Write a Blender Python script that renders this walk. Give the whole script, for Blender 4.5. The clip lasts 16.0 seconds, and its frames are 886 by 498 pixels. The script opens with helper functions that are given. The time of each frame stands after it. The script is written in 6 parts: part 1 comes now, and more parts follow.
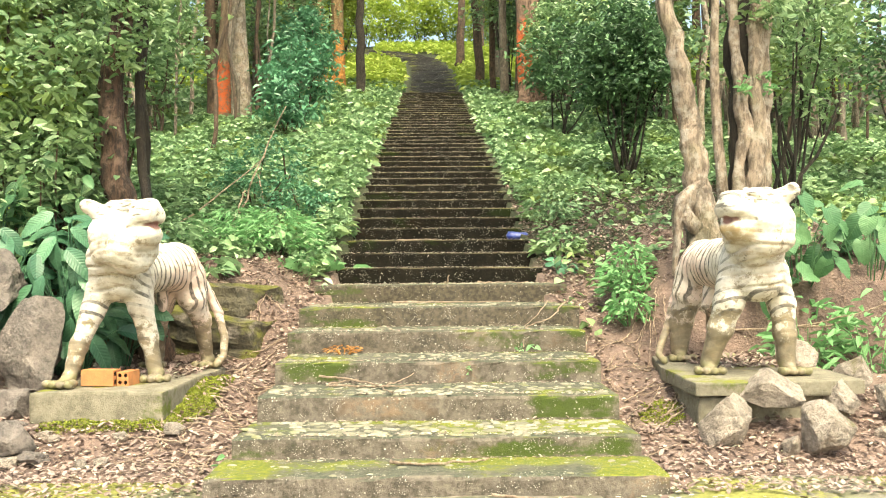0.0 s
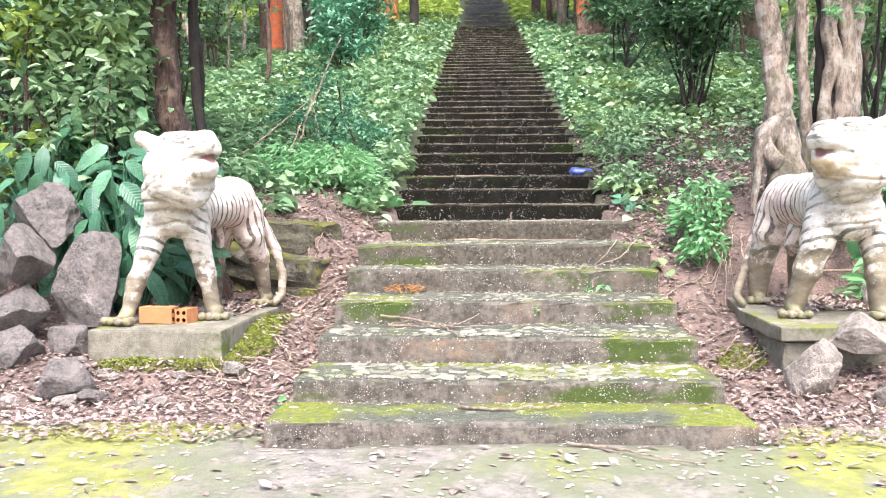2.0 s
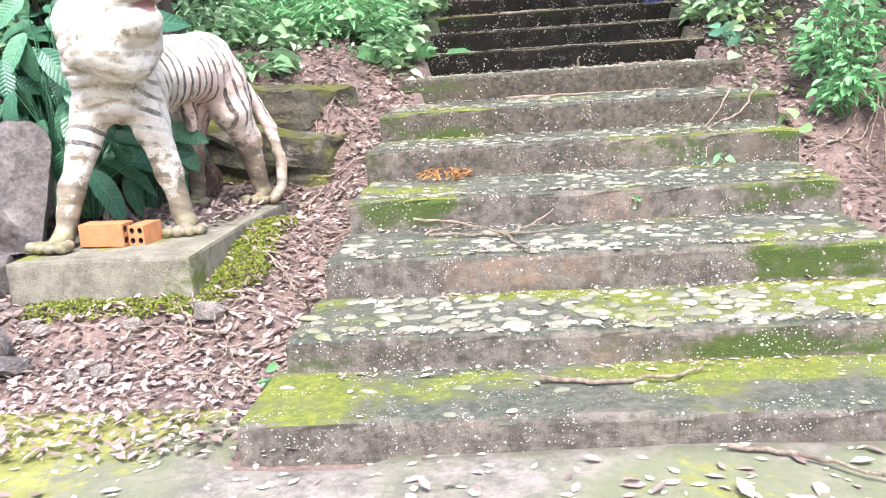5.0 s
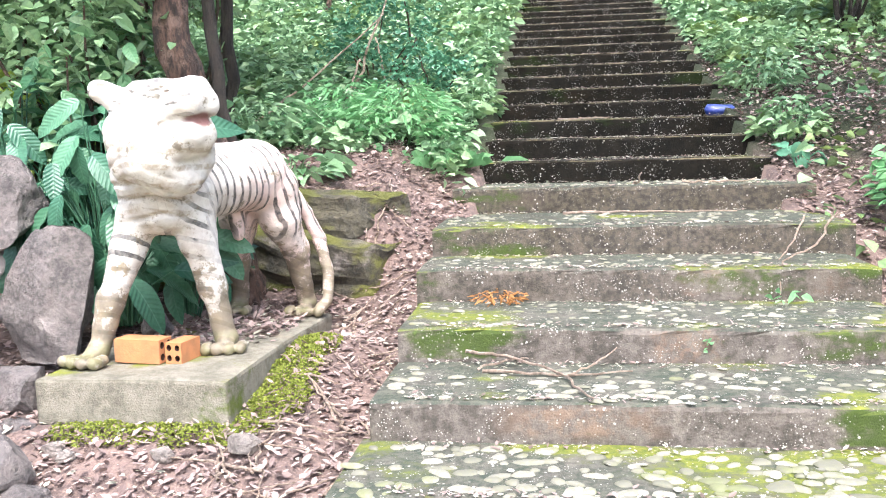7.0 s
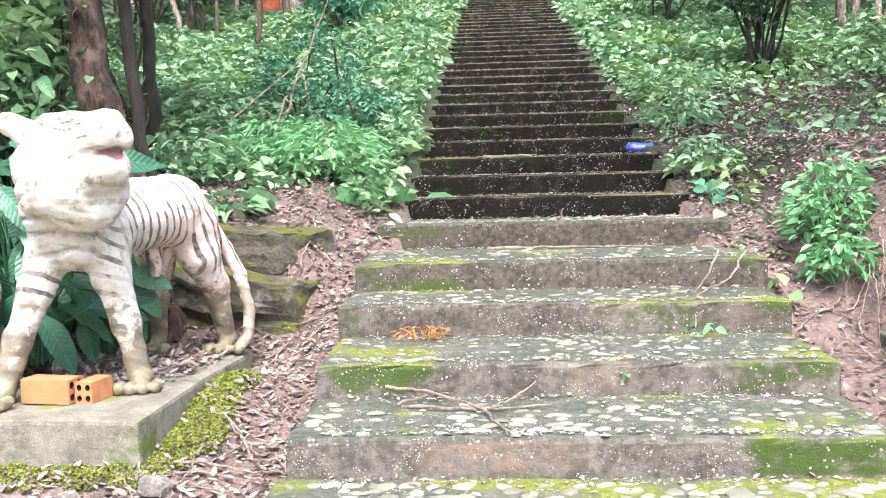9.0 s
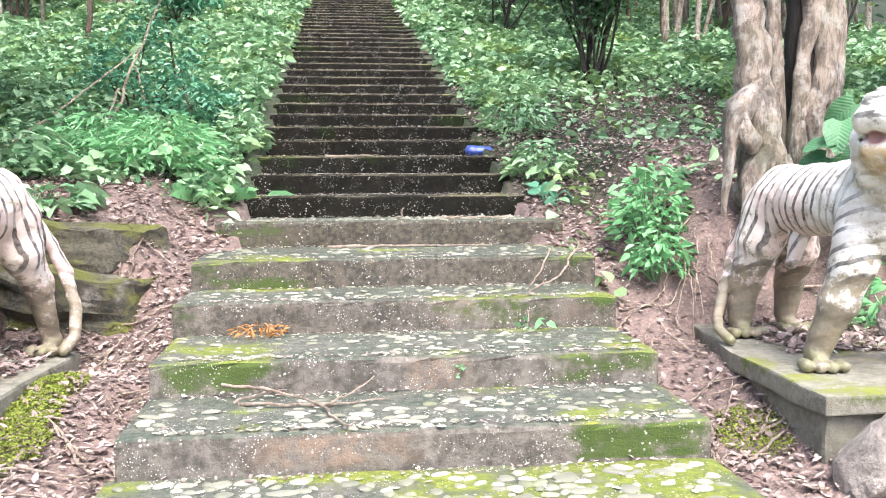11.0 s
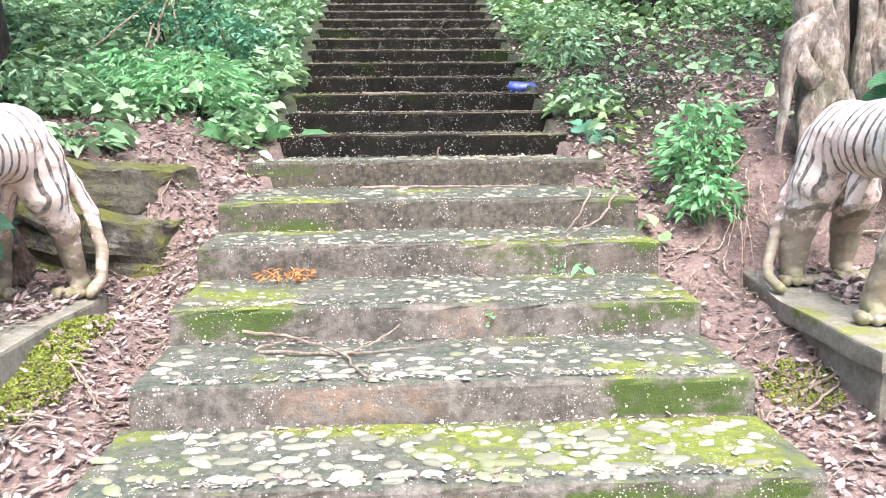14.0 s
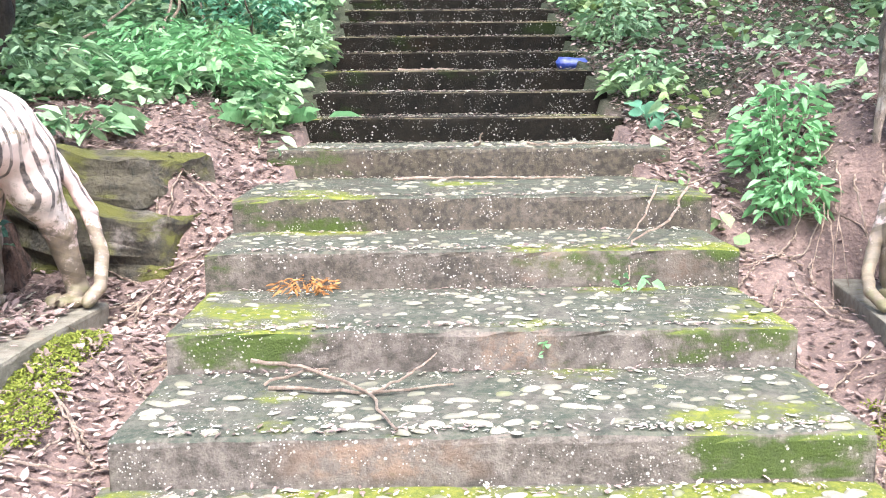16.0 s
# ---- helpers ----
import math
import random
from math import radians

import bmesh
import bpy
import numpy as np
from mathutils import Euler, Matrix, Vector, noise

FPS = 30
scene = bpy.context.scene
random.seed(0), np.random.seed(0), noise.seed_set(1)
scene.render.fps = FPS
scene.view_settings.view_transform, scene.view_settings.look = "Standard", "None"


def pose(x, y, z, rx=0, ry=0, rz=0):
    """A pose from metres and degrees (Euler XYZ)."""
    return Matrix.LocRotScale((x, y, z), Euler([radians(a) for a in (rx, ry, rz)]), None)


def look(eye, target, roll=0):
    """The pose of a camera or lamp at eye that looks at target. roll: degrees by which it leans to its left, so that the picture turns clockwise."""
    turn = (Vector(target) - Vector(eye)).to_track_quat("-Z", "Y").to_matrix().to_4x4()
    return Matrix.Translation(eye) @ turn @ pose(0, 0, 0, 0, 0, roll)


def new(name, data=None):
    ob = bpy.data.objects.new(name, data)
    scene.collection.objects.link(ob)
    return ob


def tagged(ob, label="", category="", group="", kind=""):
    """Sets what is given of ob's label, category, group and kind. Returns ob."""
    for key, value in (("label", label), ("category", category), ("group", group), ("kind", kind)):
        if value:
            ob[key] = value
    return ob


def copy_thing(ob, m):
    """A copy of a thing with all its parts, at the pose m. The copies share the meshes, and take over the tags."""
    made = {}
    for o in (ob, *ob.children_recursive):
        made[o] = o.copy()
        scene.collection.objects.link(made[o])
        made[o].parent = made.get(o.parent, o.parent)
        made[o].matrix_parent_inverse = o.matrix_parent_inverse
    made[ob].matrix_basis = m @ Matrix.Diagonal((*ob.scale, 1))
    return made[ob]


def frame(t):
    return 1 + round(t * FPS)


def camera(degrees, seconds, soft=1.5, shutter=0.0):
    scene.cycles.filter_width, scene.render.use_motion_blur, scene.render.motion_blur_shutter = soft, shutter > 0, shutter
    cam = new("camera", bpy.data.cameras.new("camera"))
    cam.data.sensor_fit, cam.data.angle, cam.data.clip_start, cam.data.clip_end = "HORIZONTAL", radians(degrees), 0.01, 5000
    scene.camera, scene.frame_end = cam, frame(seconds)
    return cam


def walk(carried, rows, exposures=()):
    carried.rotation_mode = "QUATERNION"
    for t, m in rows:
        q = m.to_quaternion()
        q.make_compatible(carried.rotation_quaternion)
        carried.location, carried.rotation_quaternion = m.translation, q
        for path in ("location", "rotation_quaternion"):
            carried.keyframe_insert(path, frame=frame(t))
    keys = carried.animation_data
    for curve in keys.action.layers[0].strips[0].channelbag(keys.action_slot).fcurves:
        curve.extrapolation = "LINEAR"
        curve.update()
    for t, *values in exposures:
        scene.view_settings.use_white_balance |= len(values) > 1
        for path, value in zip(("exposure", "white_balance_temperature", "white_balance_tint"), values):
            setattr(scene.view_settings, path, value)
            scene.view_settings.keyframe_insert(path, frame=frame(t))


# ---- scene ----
cam = camera(52.7, 16.0, 1.1)
PATH = [
    (0, (-0.159, -4.679, 1.186), (-0.13, -2.679, 1.233), -0.4),
    (0.5, (-0.164, -4.652, 1.182), (-0.168, -2.652, 1.208), -0.3),
    (1, (-0.184, -4.629, 1.161), (-0.228, -2.629, 1.139), 0.0),
    (1.5, (-0.232, -4.553, 1.156), (-0.302, -2.554, 1.105), 0.1),
    (2, (-0.264, -4.376, 1.166), (-0.349, -2.38, 1.077), -0.2),
    (2.5, (-0.291, -4.121, 1.156), (-0.394, -2.128, 1.024), -0.6),
    (3, (-0.307, -3.813, 1.143), (-0.439, -1.827, 0.953), -1.2),
    (3.5, (-0.362, -3.437, 1.099), (-0.487, -1.458, 0.834), -1.9),
    (3.7, (-0.38, -3.294, 1.097), (-0.501, -1.319, 0.806), -2.2),
    (5.8, (-0.421, -2.346, 1.308), (-0.656, -0.411, 0.857), -4.2),
    (6, (-0.423, -2.325, 1.327), (-0.67, -0.389, 0.89), -4.0),
    (6.5, (-0.468, -2.307, 1.358), (-0.726, -0.349, 1.038), -2.6),
    (7, (-0.509, -2.281, 1.39), (-0.774, -0.313, 1.147), -1.5),
    (7.5, (-0.504, -2.262, 1.407), (-0.813, -0.296, 1.214), -1.1),
    (8, (-0.495, -2.256, 1.406), (-0.805, -0.287, 1.244), -1.0),
    (8.5, (-0.51, -2.228, 1.398), (-0.758, -0.25, 1.241), -0.6),
    (9, (-0.443, -2.276, 1.376), (-0.561, -0.286, 1.213), -1.3),
    (9.5, (-0.433, -2.3, 1.37), (-0.406, -0.307, 1.205), -1.1),
    (10, (-0.43, -2.318, 1.362), (-0.299, -0.329, 1.201), -0.8),
    (10.2, (-0.431, -2.33, 1.356), (-0.264, -0.343, 1.197), -0.7),
    (12.3, (-0.378, -2.283, 1.345), (-0.129, -0.308, 1.153), -0.1),
    (12.5, (-0.37, -2.278, 1.339), (-0.143, -0.301, 1.136), -0.1),
    (13, (-0.363, -2.263, 1.34), (-0.167, -0.286, 1.105), -0.1),
    (13.5, (-0.336, -2.21, 1.342), (-0.183, -0.235, 1.071), -0.3),
    (14, (-0.309, -2.122, 1.35), (-0.194, -0.147, 1.053), -0.4),
    (14.5, (-0.286, -2.011, 1.361), (-0.204, -0.037, 1.045), -0.5),
    (15, (-0.282, -1.877, 1.372), (-0.22, 0.094, 1.041), -0.5),
    (15.5, (-0.281, -1.696, 1.388), (-0.242, 0.273, 1.041), -0.5),
    (16, (-0.299, -1.488, 1.414), (-0.269, 0.479, 1.055), -0.4),
]
walk(cam, [(t, look(eye, target, roll)) for t, eye, target, roll in PATH], [(0.0, 1.80, 7900, -4), (0.6, 1.86, 6650, 3), (1.6, 1.86, 6000, 10), (3.6, 1.76, 5850, 11), (6.0, 1.88, 5800, 10), (8.0, 1.92, 5800, 9), (11.0, 1.92, 5800, 8), (13.0, 1.94, 5800, 9), (16.0, 2.04, 5800, 11)])

# ---- light: a bright overcast sky ----
world = bpy.data.worlds.new("world")
scene.world = world
world.use_nodes = True
wn = world.node_tree.nodes
sky = wn.new("ShaderNodeTexSky")
sky.sky_type = "NISHITA"
sky.sun_disc = False
sky.sun_elevation = radians(58)
sky.sun_rotation = radians(170)
sky.air_density, sky.dust_density, sky.ozone_density = 1.0, 6.0, 0.6
world.node_tree.links.new(sky.outputs[0], wn["Background"].inputs[0])
wn["Background"].inputs[1].default_value = 0.15
sun = new("sun", bpy.data.lights.new("sun", "SUN"))
sun.data.energy, sun.data.angle, sun.data.color = 1.5, radians(25), (1.0, 0.96, 0.9)
sun.matrix_world = look((1.2, -6.5, 12), (0, 0, 0))

# ---- materials ----
class Mat:
    """A small node builder round one Principled shader."""
    def __init__(self, name, rough=0.8):
        self.m = bpy.data.materials.new(name)
        self.m.use_nodes = True
        self.t = self.m.node_tree
        self.b = self.t.nodes["Principled BSDF"]
        self.b.inputs["Roughness"].default_value = rough
        self.pos = self.t.nodes.new("ShaderNodeNewGeometry")
        self.height = None

    def put(self, sock, v):
        if isinstance(v, bpy.types.NodeSocket):
            self.t.links.new(v, sock)
        else:
            sock.default_value = v

    def where(self, scale=(1, 1, 1)):
        n = self.t.nodes.new("ShaderNodeMapping")
        self.put(n.inputs[0], self.pos.outputs["Position"])
        n.inputs["Scale"].default_value = scale
        return n.outputs[0]

    def noise(self, scale, detail=4.0, rough=0.55, vec=None, distort=0.0):
        n = self.t.nodes.new("ShaderNodeTexNoise")
        self.put(n.inputs["Vector"], vec or self.pos.outputs["Position"])
        for k, v in (("Scale", scale), ("Detail", detail), ("Roughness", rough), ("Distortion", distort)):
            n.inputs[k].default_value = v
        return n.outputs[0]

    def cells(self, scale, vec=None, feature="F1"):
        n = self.t.nodes.new("ShaderNodeTexVoronoi")
        n.feature = feature
        self.put(n.inputs["Vector"], vec or self.pos.outputs["Position"])
        n.inputs["Scale"].default_value = scale
        return n.outputs["Distance"]

    def step(self, v, lo, hi, a=0.0, b=1.0):
        n = self.t.nodes.new("ShaderNodeMapRange")
        n.interpolation_type = "SMOOTHSTEP"
        for i, x in enumerate((v, lo, hi, a, b)):
            self.put(n.inputs[i], x)
        return n.outputs[0]

    def math(self, op, a, b=0.0, c=0.0):
        n = self.t.nodes.new("ShaderNodeMath")
        n.operation = op
        for i, x in enumerate((a, b, c)):
            self.put(n.inputs[i], x)
        return n.outputs[0]

    def mix(self, f, a, b):
        n = self.t.nodes.new("ShaderNodeMix")
        n.data_type = "RGBA"
        self.put(n.inputs[0], f)
        for i, x in ((6, a), (7, b)):
            self.put(n.inputs[i], (*x, 1.0) if isinstance(x, tuple) else x)
        return n.outputs[2]

    def axis(self, i, v=None):
        n = self.t.nodes.new("ShaderNodeSeparateXYZ")
        self.put(n.inputs[0], v or self.pos.outputs["Position"])
        return n.outputs[i]

    def up(self):
        return self.axis(2, self.pos.outputs["Normal"])

    def island(self):
        return self.pos.outputs["Random Per Island"]

    def chance(self):
        return self.t.nodes.new("ShaderNodeObjectInfo").outputs["Random"]

    def color(self, c):
        self.put(self.b.inputs["Base Color"], (*c, 1.0) if isinstance(c, tuple) else c)
        return self

    def bump(self, h, strength=0.5, dist=0.01):
        n = self.t.nodes.new("ShaderNodeBump")
        n.inputs["Strength"].default_value = strength
        n.inputs["Distance"].default_value = dist
        self.put(n.inputs["Height"], h)
        self.put(self.b.inputs["Normal"], n.outputs[0])
        return self

    def rough(self, v):
        self.put(self.b.inputs["Roughness"], v)
        return self

    def leafy(self, c, share=0.35):
        """Lets some light through, as thin leaves do."""
        tr = self.t.nodes.new("ShaderNodeBsdfTranslucent")
        self.put(tr.inputs[0], c)
        mx = self.t.nodes.new("ShaderNodeMixShader")
        mx.inputs[0].default_value = share
        out = self.t.nodes["Material Output"]
        self.put(mx.inputs[1], self.b.outputs[0])
        self.put(mx.inputs[2], tr.outputs[0])
        self.put(out.inputs[0], mx.outputs[0])
        return self


# where moss has taken hold on the risers: x from, to, z from, to, how thickly
MOSSY = [(-1.30, -0.68, 0.393, 0.545, 0.21), (0.42, 1.10, 0.393, 0.545, 0.20), (0.42, 1.10, 0.235, 0.393, 0.21), (0.10, 1.10, 0.115, 0.235, 0.13), (-1.35, -0.70, 0.115, 0.235, 0.09),
         (0.70, 1.15, 0.713, 0.88, 0.10), (-1.30, -0.80, 0.713, 0.88, 0.03), (-1.30, -0.65, 0.88, 1.053, 0.05), (-1.30, -1.0, 0.545, 0.713, 0.08)]


def mat_step(name, base, dark, moss, moss_from, speck, tread=None, edge=0.0, sides=0.05):
    m = Mat(name, 0.9)
    m.b.inputs["Specular IOR Level"].default_value = 0.25 if tread else 0.12
    big, mid, grit, fine = m.noise(1.1, 4), m.noise(8, 8, 0.72), m.noise(30, 6, 0.7), m.noise(120, 3)
    tone = m.math("ADD", m.math("MULTIPLY", mid, 0.6), m.math("MULTIPLY", grit, 0.4))
    c = m.mix(m.step(tone, 0.38, 0.62), base, dark)
    rust = m.math("MULTIPLY", m.step(m.noise(2.0, 5, 0.6, m.where((0.8, 1, 1.6))), 0.58, 0.68, 0, 0.4), m.step(grit, 0.4, 0.6))
    if tread:
        low_rust = m.math("MULTIPLY", m.math("MULTIPLY", m.step(m.axis(0), -0.85, -0.55), m.step(m.axis(0), -0.4, 0.0, 1, 0)), m.math("MULTIPLY", m.step(m.axis(2), 0.24, 0.28), m.step(m.axis(2), 0.36, 0.39, 1, 0)))
        rust = m.math("MAXIMUM", rust, m.math("MULTIPLY", low_rust, m.step(mid, 0.42, 0.60, 0, 0.5)))
    c = m.mix(rust, c, (base[0] * 1.8, base[1] * 1.4, base[2] * 1.15))
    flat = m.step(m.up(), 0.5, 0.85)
    y = m.axis(1)
    if tread:
        # Darker and browner up the flight, with a noisy boundary.
        uphill_dark = m.step(m.math("ADD", y, m.math("MULTIPLY", m.noise(1.6, 4), 2.2)), 2.9, 4.4, 0, 0.75)
        c = m.mix(uphill_dark, c, m.mix(m.step(grit, 0.4, 0.6), (0.075, 0.062, 0.04), (0.03, 0.026, 0.02)))
        cover = m.math("MULTIPLY", flat, m.step(m.noise(5, 5, 0.65), 0.33, 0.60, 0.35, 0.95))
        c = m.mix(cover, c, m.mix(m.step(grit, 0.4, 0.6), tread, (tread[0] * 0.5, tread[1] * 0.6, tread[2] * 0.6)))
    green = m.math("ADD", m.noise(1.25, 5, 0.6, m.where((0.9, 1.5, 2.6))), m.math("MULTIPLY", m.up(), 0.02))
    green = m.math("ADD", green, m.math("MULTIPLY", m.math("SUBTRACT", tone, 0.5), 0.32))
    green = m.math("ADD", green, m.step(m.math("ABSOLUTE", m.math("ADD", m.axis(0), 0.1)), 0.35, 1.0, -0.035, sides))
    if tread:
        strip = m.math("MULTIPLY", m.step(y, 0.84, 0.96), m.step(y, 1.0, 1.03, 1, 0))
        low = m.step(y, 0.36, 0.5, 1, 0)
        green = m.math("ADD", green, m.math("MULTIPLY", flat, m.math("ADD", m.math("MULTIPLY", strip, 0.09), m.math("MULTIPLY", low, 0.125))))
        green = m.math("SUBTRACT", green, m.math("MULTIPLY", m.math("SUBTRACT", 1.0, flat), 0.035))
        x, z = m.axis(0), m.axis(2)
        for x0, x1, z0, z1, amount in MOSSY:
            inside = m.math("MULTIPLY", m.math("MULTIPLY", m.step(x, x0 - 0.22, x0 + 0.2), m.step(x, x1 - 0.2, x1 + 0.22, 1, 0)), m.math("MULTIPLY", m.step(z, z0 - 0.01, z0 + 0.02), m.step(z, z1 - 0.02, z1 + 0.005, 1, 0)))
            green = m.math("ADD", green, m.math("MULTIPLY", inside, amount))
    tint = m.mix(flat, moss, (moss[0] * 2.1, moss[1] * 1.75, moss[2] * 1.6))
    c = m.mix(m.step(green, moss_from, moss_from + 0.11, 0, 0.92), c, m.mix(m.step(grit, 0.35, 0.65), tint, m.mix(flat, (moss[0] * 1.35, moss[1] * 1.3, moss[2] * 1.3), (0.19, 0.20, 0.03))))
    for size, near in ((34, 0.24), (85, 0.30)):
        dots = m.step(m.cells(size), near * 0.55, near, 1, 0)
        dots = m.math("MULTIPLY", dots, m.step(m.noise(4.3 + size * 0.05, 5, 0.7), 0.50, 0.60, 0, speck))
        c = m.mix(dots, c, (0.5, 0.47, 0.42))
    # Pale debris on the nosing, brightened as if the lip catches the light.
    if edge:
        own = m.t.nodes.new("ShaderNodeTexCoord").outputs["Object"]
        nose = m.math("MULTIPLY", m.step(m.axis(2, own), -0.016, -0.008), m.step(m.axis(1, own), 0.015, 0.03, 1, 0))
        lit_worn_edge = m.math("MULTIPLY", nose, m.step(m.math("ADD", m.math("MULTIPLY", m.noise(3.1, 4), 0.6), m.math("MULTIPLY", grit, 0.4)), 0.44, 0.58, 0.03, edge))
        c = m.mix(lit_worn_edge, c, m.mix(m.noise(2.2, 3), (0.22, 0.16, 0.09), (0.20, 0.20, 0.13)))
    m.color(c).bump(m.math("ADD", m.math("MULTIPLY", tone, 1.0), m.math("MULTIPLY", fine, 0.25)), 0.8, 0.02)
    m.rough(m.step(big, 0.3, 0.7, 0.7, 0.98))
    return m.m


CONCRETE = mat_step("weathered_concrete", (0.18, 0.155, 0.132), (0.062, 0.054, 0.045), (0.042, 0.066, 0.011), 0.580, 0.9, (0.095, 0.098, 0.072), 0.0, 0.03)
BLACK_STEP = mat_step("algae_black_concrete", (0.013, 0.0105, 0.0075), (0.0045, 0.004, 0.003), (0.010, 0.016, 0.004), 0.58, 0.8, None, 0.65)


def mat_pavement():
    m = Mat("mossy_pavement", 0.85)
    big, mid, fine = m.noise(0.8, 5), m.noise(6, 6, 0.65), m.noise(70, 3)
    c = m.mix(m.step(m.math("ADD", m.math("MULTIPLY", mid, 0.55), m.math("MULTIPLY", m.noise(28, 6, 0.7), 0.45)), 0.40, 0.60), (0.235, 0.205, 0.18), (0.11, 0.10, 0.083))
    c = m.mix(m.step(m.noise(1.4, 5, 0.6), 0.40, 0.60, 0, 0.85), c, (0.13, 0.14, 0.075))
    x = m.axis(0)
    side = m.math("ADD", m.step(x, 0.9, 1.5), m.step(x, -1.9, -1.0, 1, 0))
    g = m.math("ADD", m.noise(1.1, 6, 0.6), m.math("MULTIPLY", side, 0.14))
    g = m.math("ADD", g, m.math("MULTIPLY", m.math("SUBTRACT", m.noise(16, 6, 0.7), 0.5), 0.36))
    c = m.mix(m.step(g, 0.585, 0.68), c, m.mix(m.step(mid, 0.3, 0.7), (0.13, 0.135, 0.035), (0.25, 0.245, 0.06)))
    m.color(c).bump(m.math("ADD", mid, m.math("MULTIPLY", fine, 0.6)), 0.6, 0.012)
    return m.m


PAVEMENT = mat_pavement()


def mat_soil():
    m = Mat("leaf_strewn_soil", 0.95)
    big, mid, fine = m.noise(0.5, 4), m.noise(5, 6, 0.7), m.noise(45, 4)
    c = m.mix(m.step(mid, 0.3, 0.7), (0.19, 0.132, 0.112), (0.09, 0.063, 0.055))
    c = m.mix(m.step(fine, 0.5, 0.75, 0, 0.7), c, (0.30, 0.21, 0.17))
    # Soil darkened beneath the undergrowth, so gaps between the leaves look shaded.
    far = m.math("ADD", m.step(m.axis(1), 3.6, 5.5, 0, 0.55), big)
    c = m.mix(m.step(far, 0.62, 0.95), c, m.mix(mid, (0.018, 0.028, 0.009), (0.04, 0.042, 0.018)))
    m.color(c).bump(m.math("ADD", mid, m.math("MULTIPLY", fine, 0.7)), 0.9, 0.03)
    return m.m


SOIL = mat_soil()


def mat_rock(name, a, b, moss=0.7):
    m = Mat(name, 0.85)
    mid, fine = m.noise(7, 9, 0.75), m.noise(40, 6, 0.7)
    c = m.mix(m.step(m.math("ADD", m.math("MULTIPLY", mid, 0.6), m.math("MULTIPLY", fine, 0.4)), 0.40, 0.62), a, b)
    c = m.mix(m.step(m.noise(3, 6, 0.7), 0.55, 0.7, 0, 0.6), c, (0.42, 0.36, 0.33))
    c = m.mix(m.step(m.math("ADD", m.noise(2.6, 5), m.math("MULTIPLY", m.up(), 0.1)), moss, moss + 0.12), c, (0.12, 0.12, 0.02))
    m.color(c).bump(m.math("ADD", mid, m.math("MULTIPLY", fine, 0.5)), 1.0, 0.06)
    return m.m


ROCK = mat_rock("grey_rock", (0.25, 0.215, 0.20), (0.10, 0.088, 0.084))
PALE_ROCK = mat_rock("pale_rock", (0.44, 0.375, 0.33), (0.20, 0.172, 0.15), 0.66)
DARK_ROCK = mat_rock("mossy_rock", (0.115, 0.10, 0.065), (0.04, 0.036, 0.028), 0.50)
SLAB = mat_step("plinth_concrete", (0.24, 0.22, 0.175), (0.14, 0.128, 0.098), (0.075, 0.10, 0.016), 0.60, 0.12)


def mat_bark(name, a, b, patch, patch_amount, stretch=0.25, paint=None, green=0.0):
    m = Mat(name, 0.9)
    v = m.where((1, 1, stretch))
    g, mid, fine = m.noise(26, 8, 0.75, v), m.noise(9, 7, 0.7), m.noise(90, 4, 0.6, v)
    c = m.mix(m.step(g, 0.40, 0.60), a, b)
    c = m.mix(m.step(mid, 0.48, 0.62, 0, patch_amount), c, patch)
    # Dark patches paint the shade of hollows into the bark colour.
    c = m.mix(m.step(m.noise(3.3, 6, 0.7, v), 0.56, 0.64, 0, 0.7), c, (b[0] * 0.5, b[1] * 0.5, b[2] * 0.5))
    if green:
        c = m.mix(m.step(m.noise(3, 4), 0.5, 0.65, 0, green), c, (0.10, 0.13, 0.03))
    if paint:
        low, high, col = paint
        z = m.math("ADD", m.axis(2), m.math("MULTIPLY", m.noise(3, 4), 0.8))
        band = m.math("MULTIPLY", m.step(z, low, low + 0.25), m.step(z, high, high + 0.35, 1, 0))
        c = m.mix(m.math("MULTIPLY", band, m.step(m.noise(9, 6, 0.7), 0.38, 0.56)), c, col)
    m.color(c).bump(m.math("ADD", g, m.math("MULTIPLY", fine, 0.4)), 1.0, 0.045)
    return m.m


PALE_BARK = mat_bark("pale_bark", (0.38, 0.30, 0.24), (0.15, 0.115, 0.09), (0.55, 0.50, 0.45), 0.55, 0.3, None, 0.2)
BROWN_BARK = mat_bark("brown_bark", (0.10, 0.065, 0.045), (0.04, 0.028, 0.02), (0.2, 0.12, 0.08), 0.4)
RED_BARK = mat_bark("red_brown_bark", (0.11, 0.062, 0.045), (0.022, 0.015, 0.012), (0.24, 0.16, 0.125), 0.6)
GREY_BARK = mat_bark("grey_bark", (0.17, 0.14, 0.11), (0.08, 0.065, 0.05), (0.26, 0.22, 0.18), 0.5)
DARK_BARK = mat_bark("dark_bark", (0.035, 0.026, 0.02), (0.015, 0.012, 0.01), (0.06, 0.05, 0.035), 0.4)
PAINTED_LEFT = mat_bark("orange_painted_bark", (0.26, 0.19, 0.13), (0.14, 0.1, 0.07), (0.35, 0.28, 0.2), 0.5, 0.25, (5.5, 6.8, (0.62, 0.13, 0.04)))
PAINTED_RIGHT = mat_bark("orange_red_bark", (0.22, 0.14, 0.1), (0.1, 0.06, 0.045), (0.3, 0.2, 0.15), 0.5, 0.25, (7.0, 8.6, (0.62, 0.14, 0.045)))
PAINTED_YELLOW = mat_bark("ochre_painted_bark", (0.3, 0.2, 0.1), (0.15, 0.09, 0.05), (0.4, 0.28, 0.15), 0.5, 0.25, (7.6, 9.6, (0.48, 0.20, 0.045)))


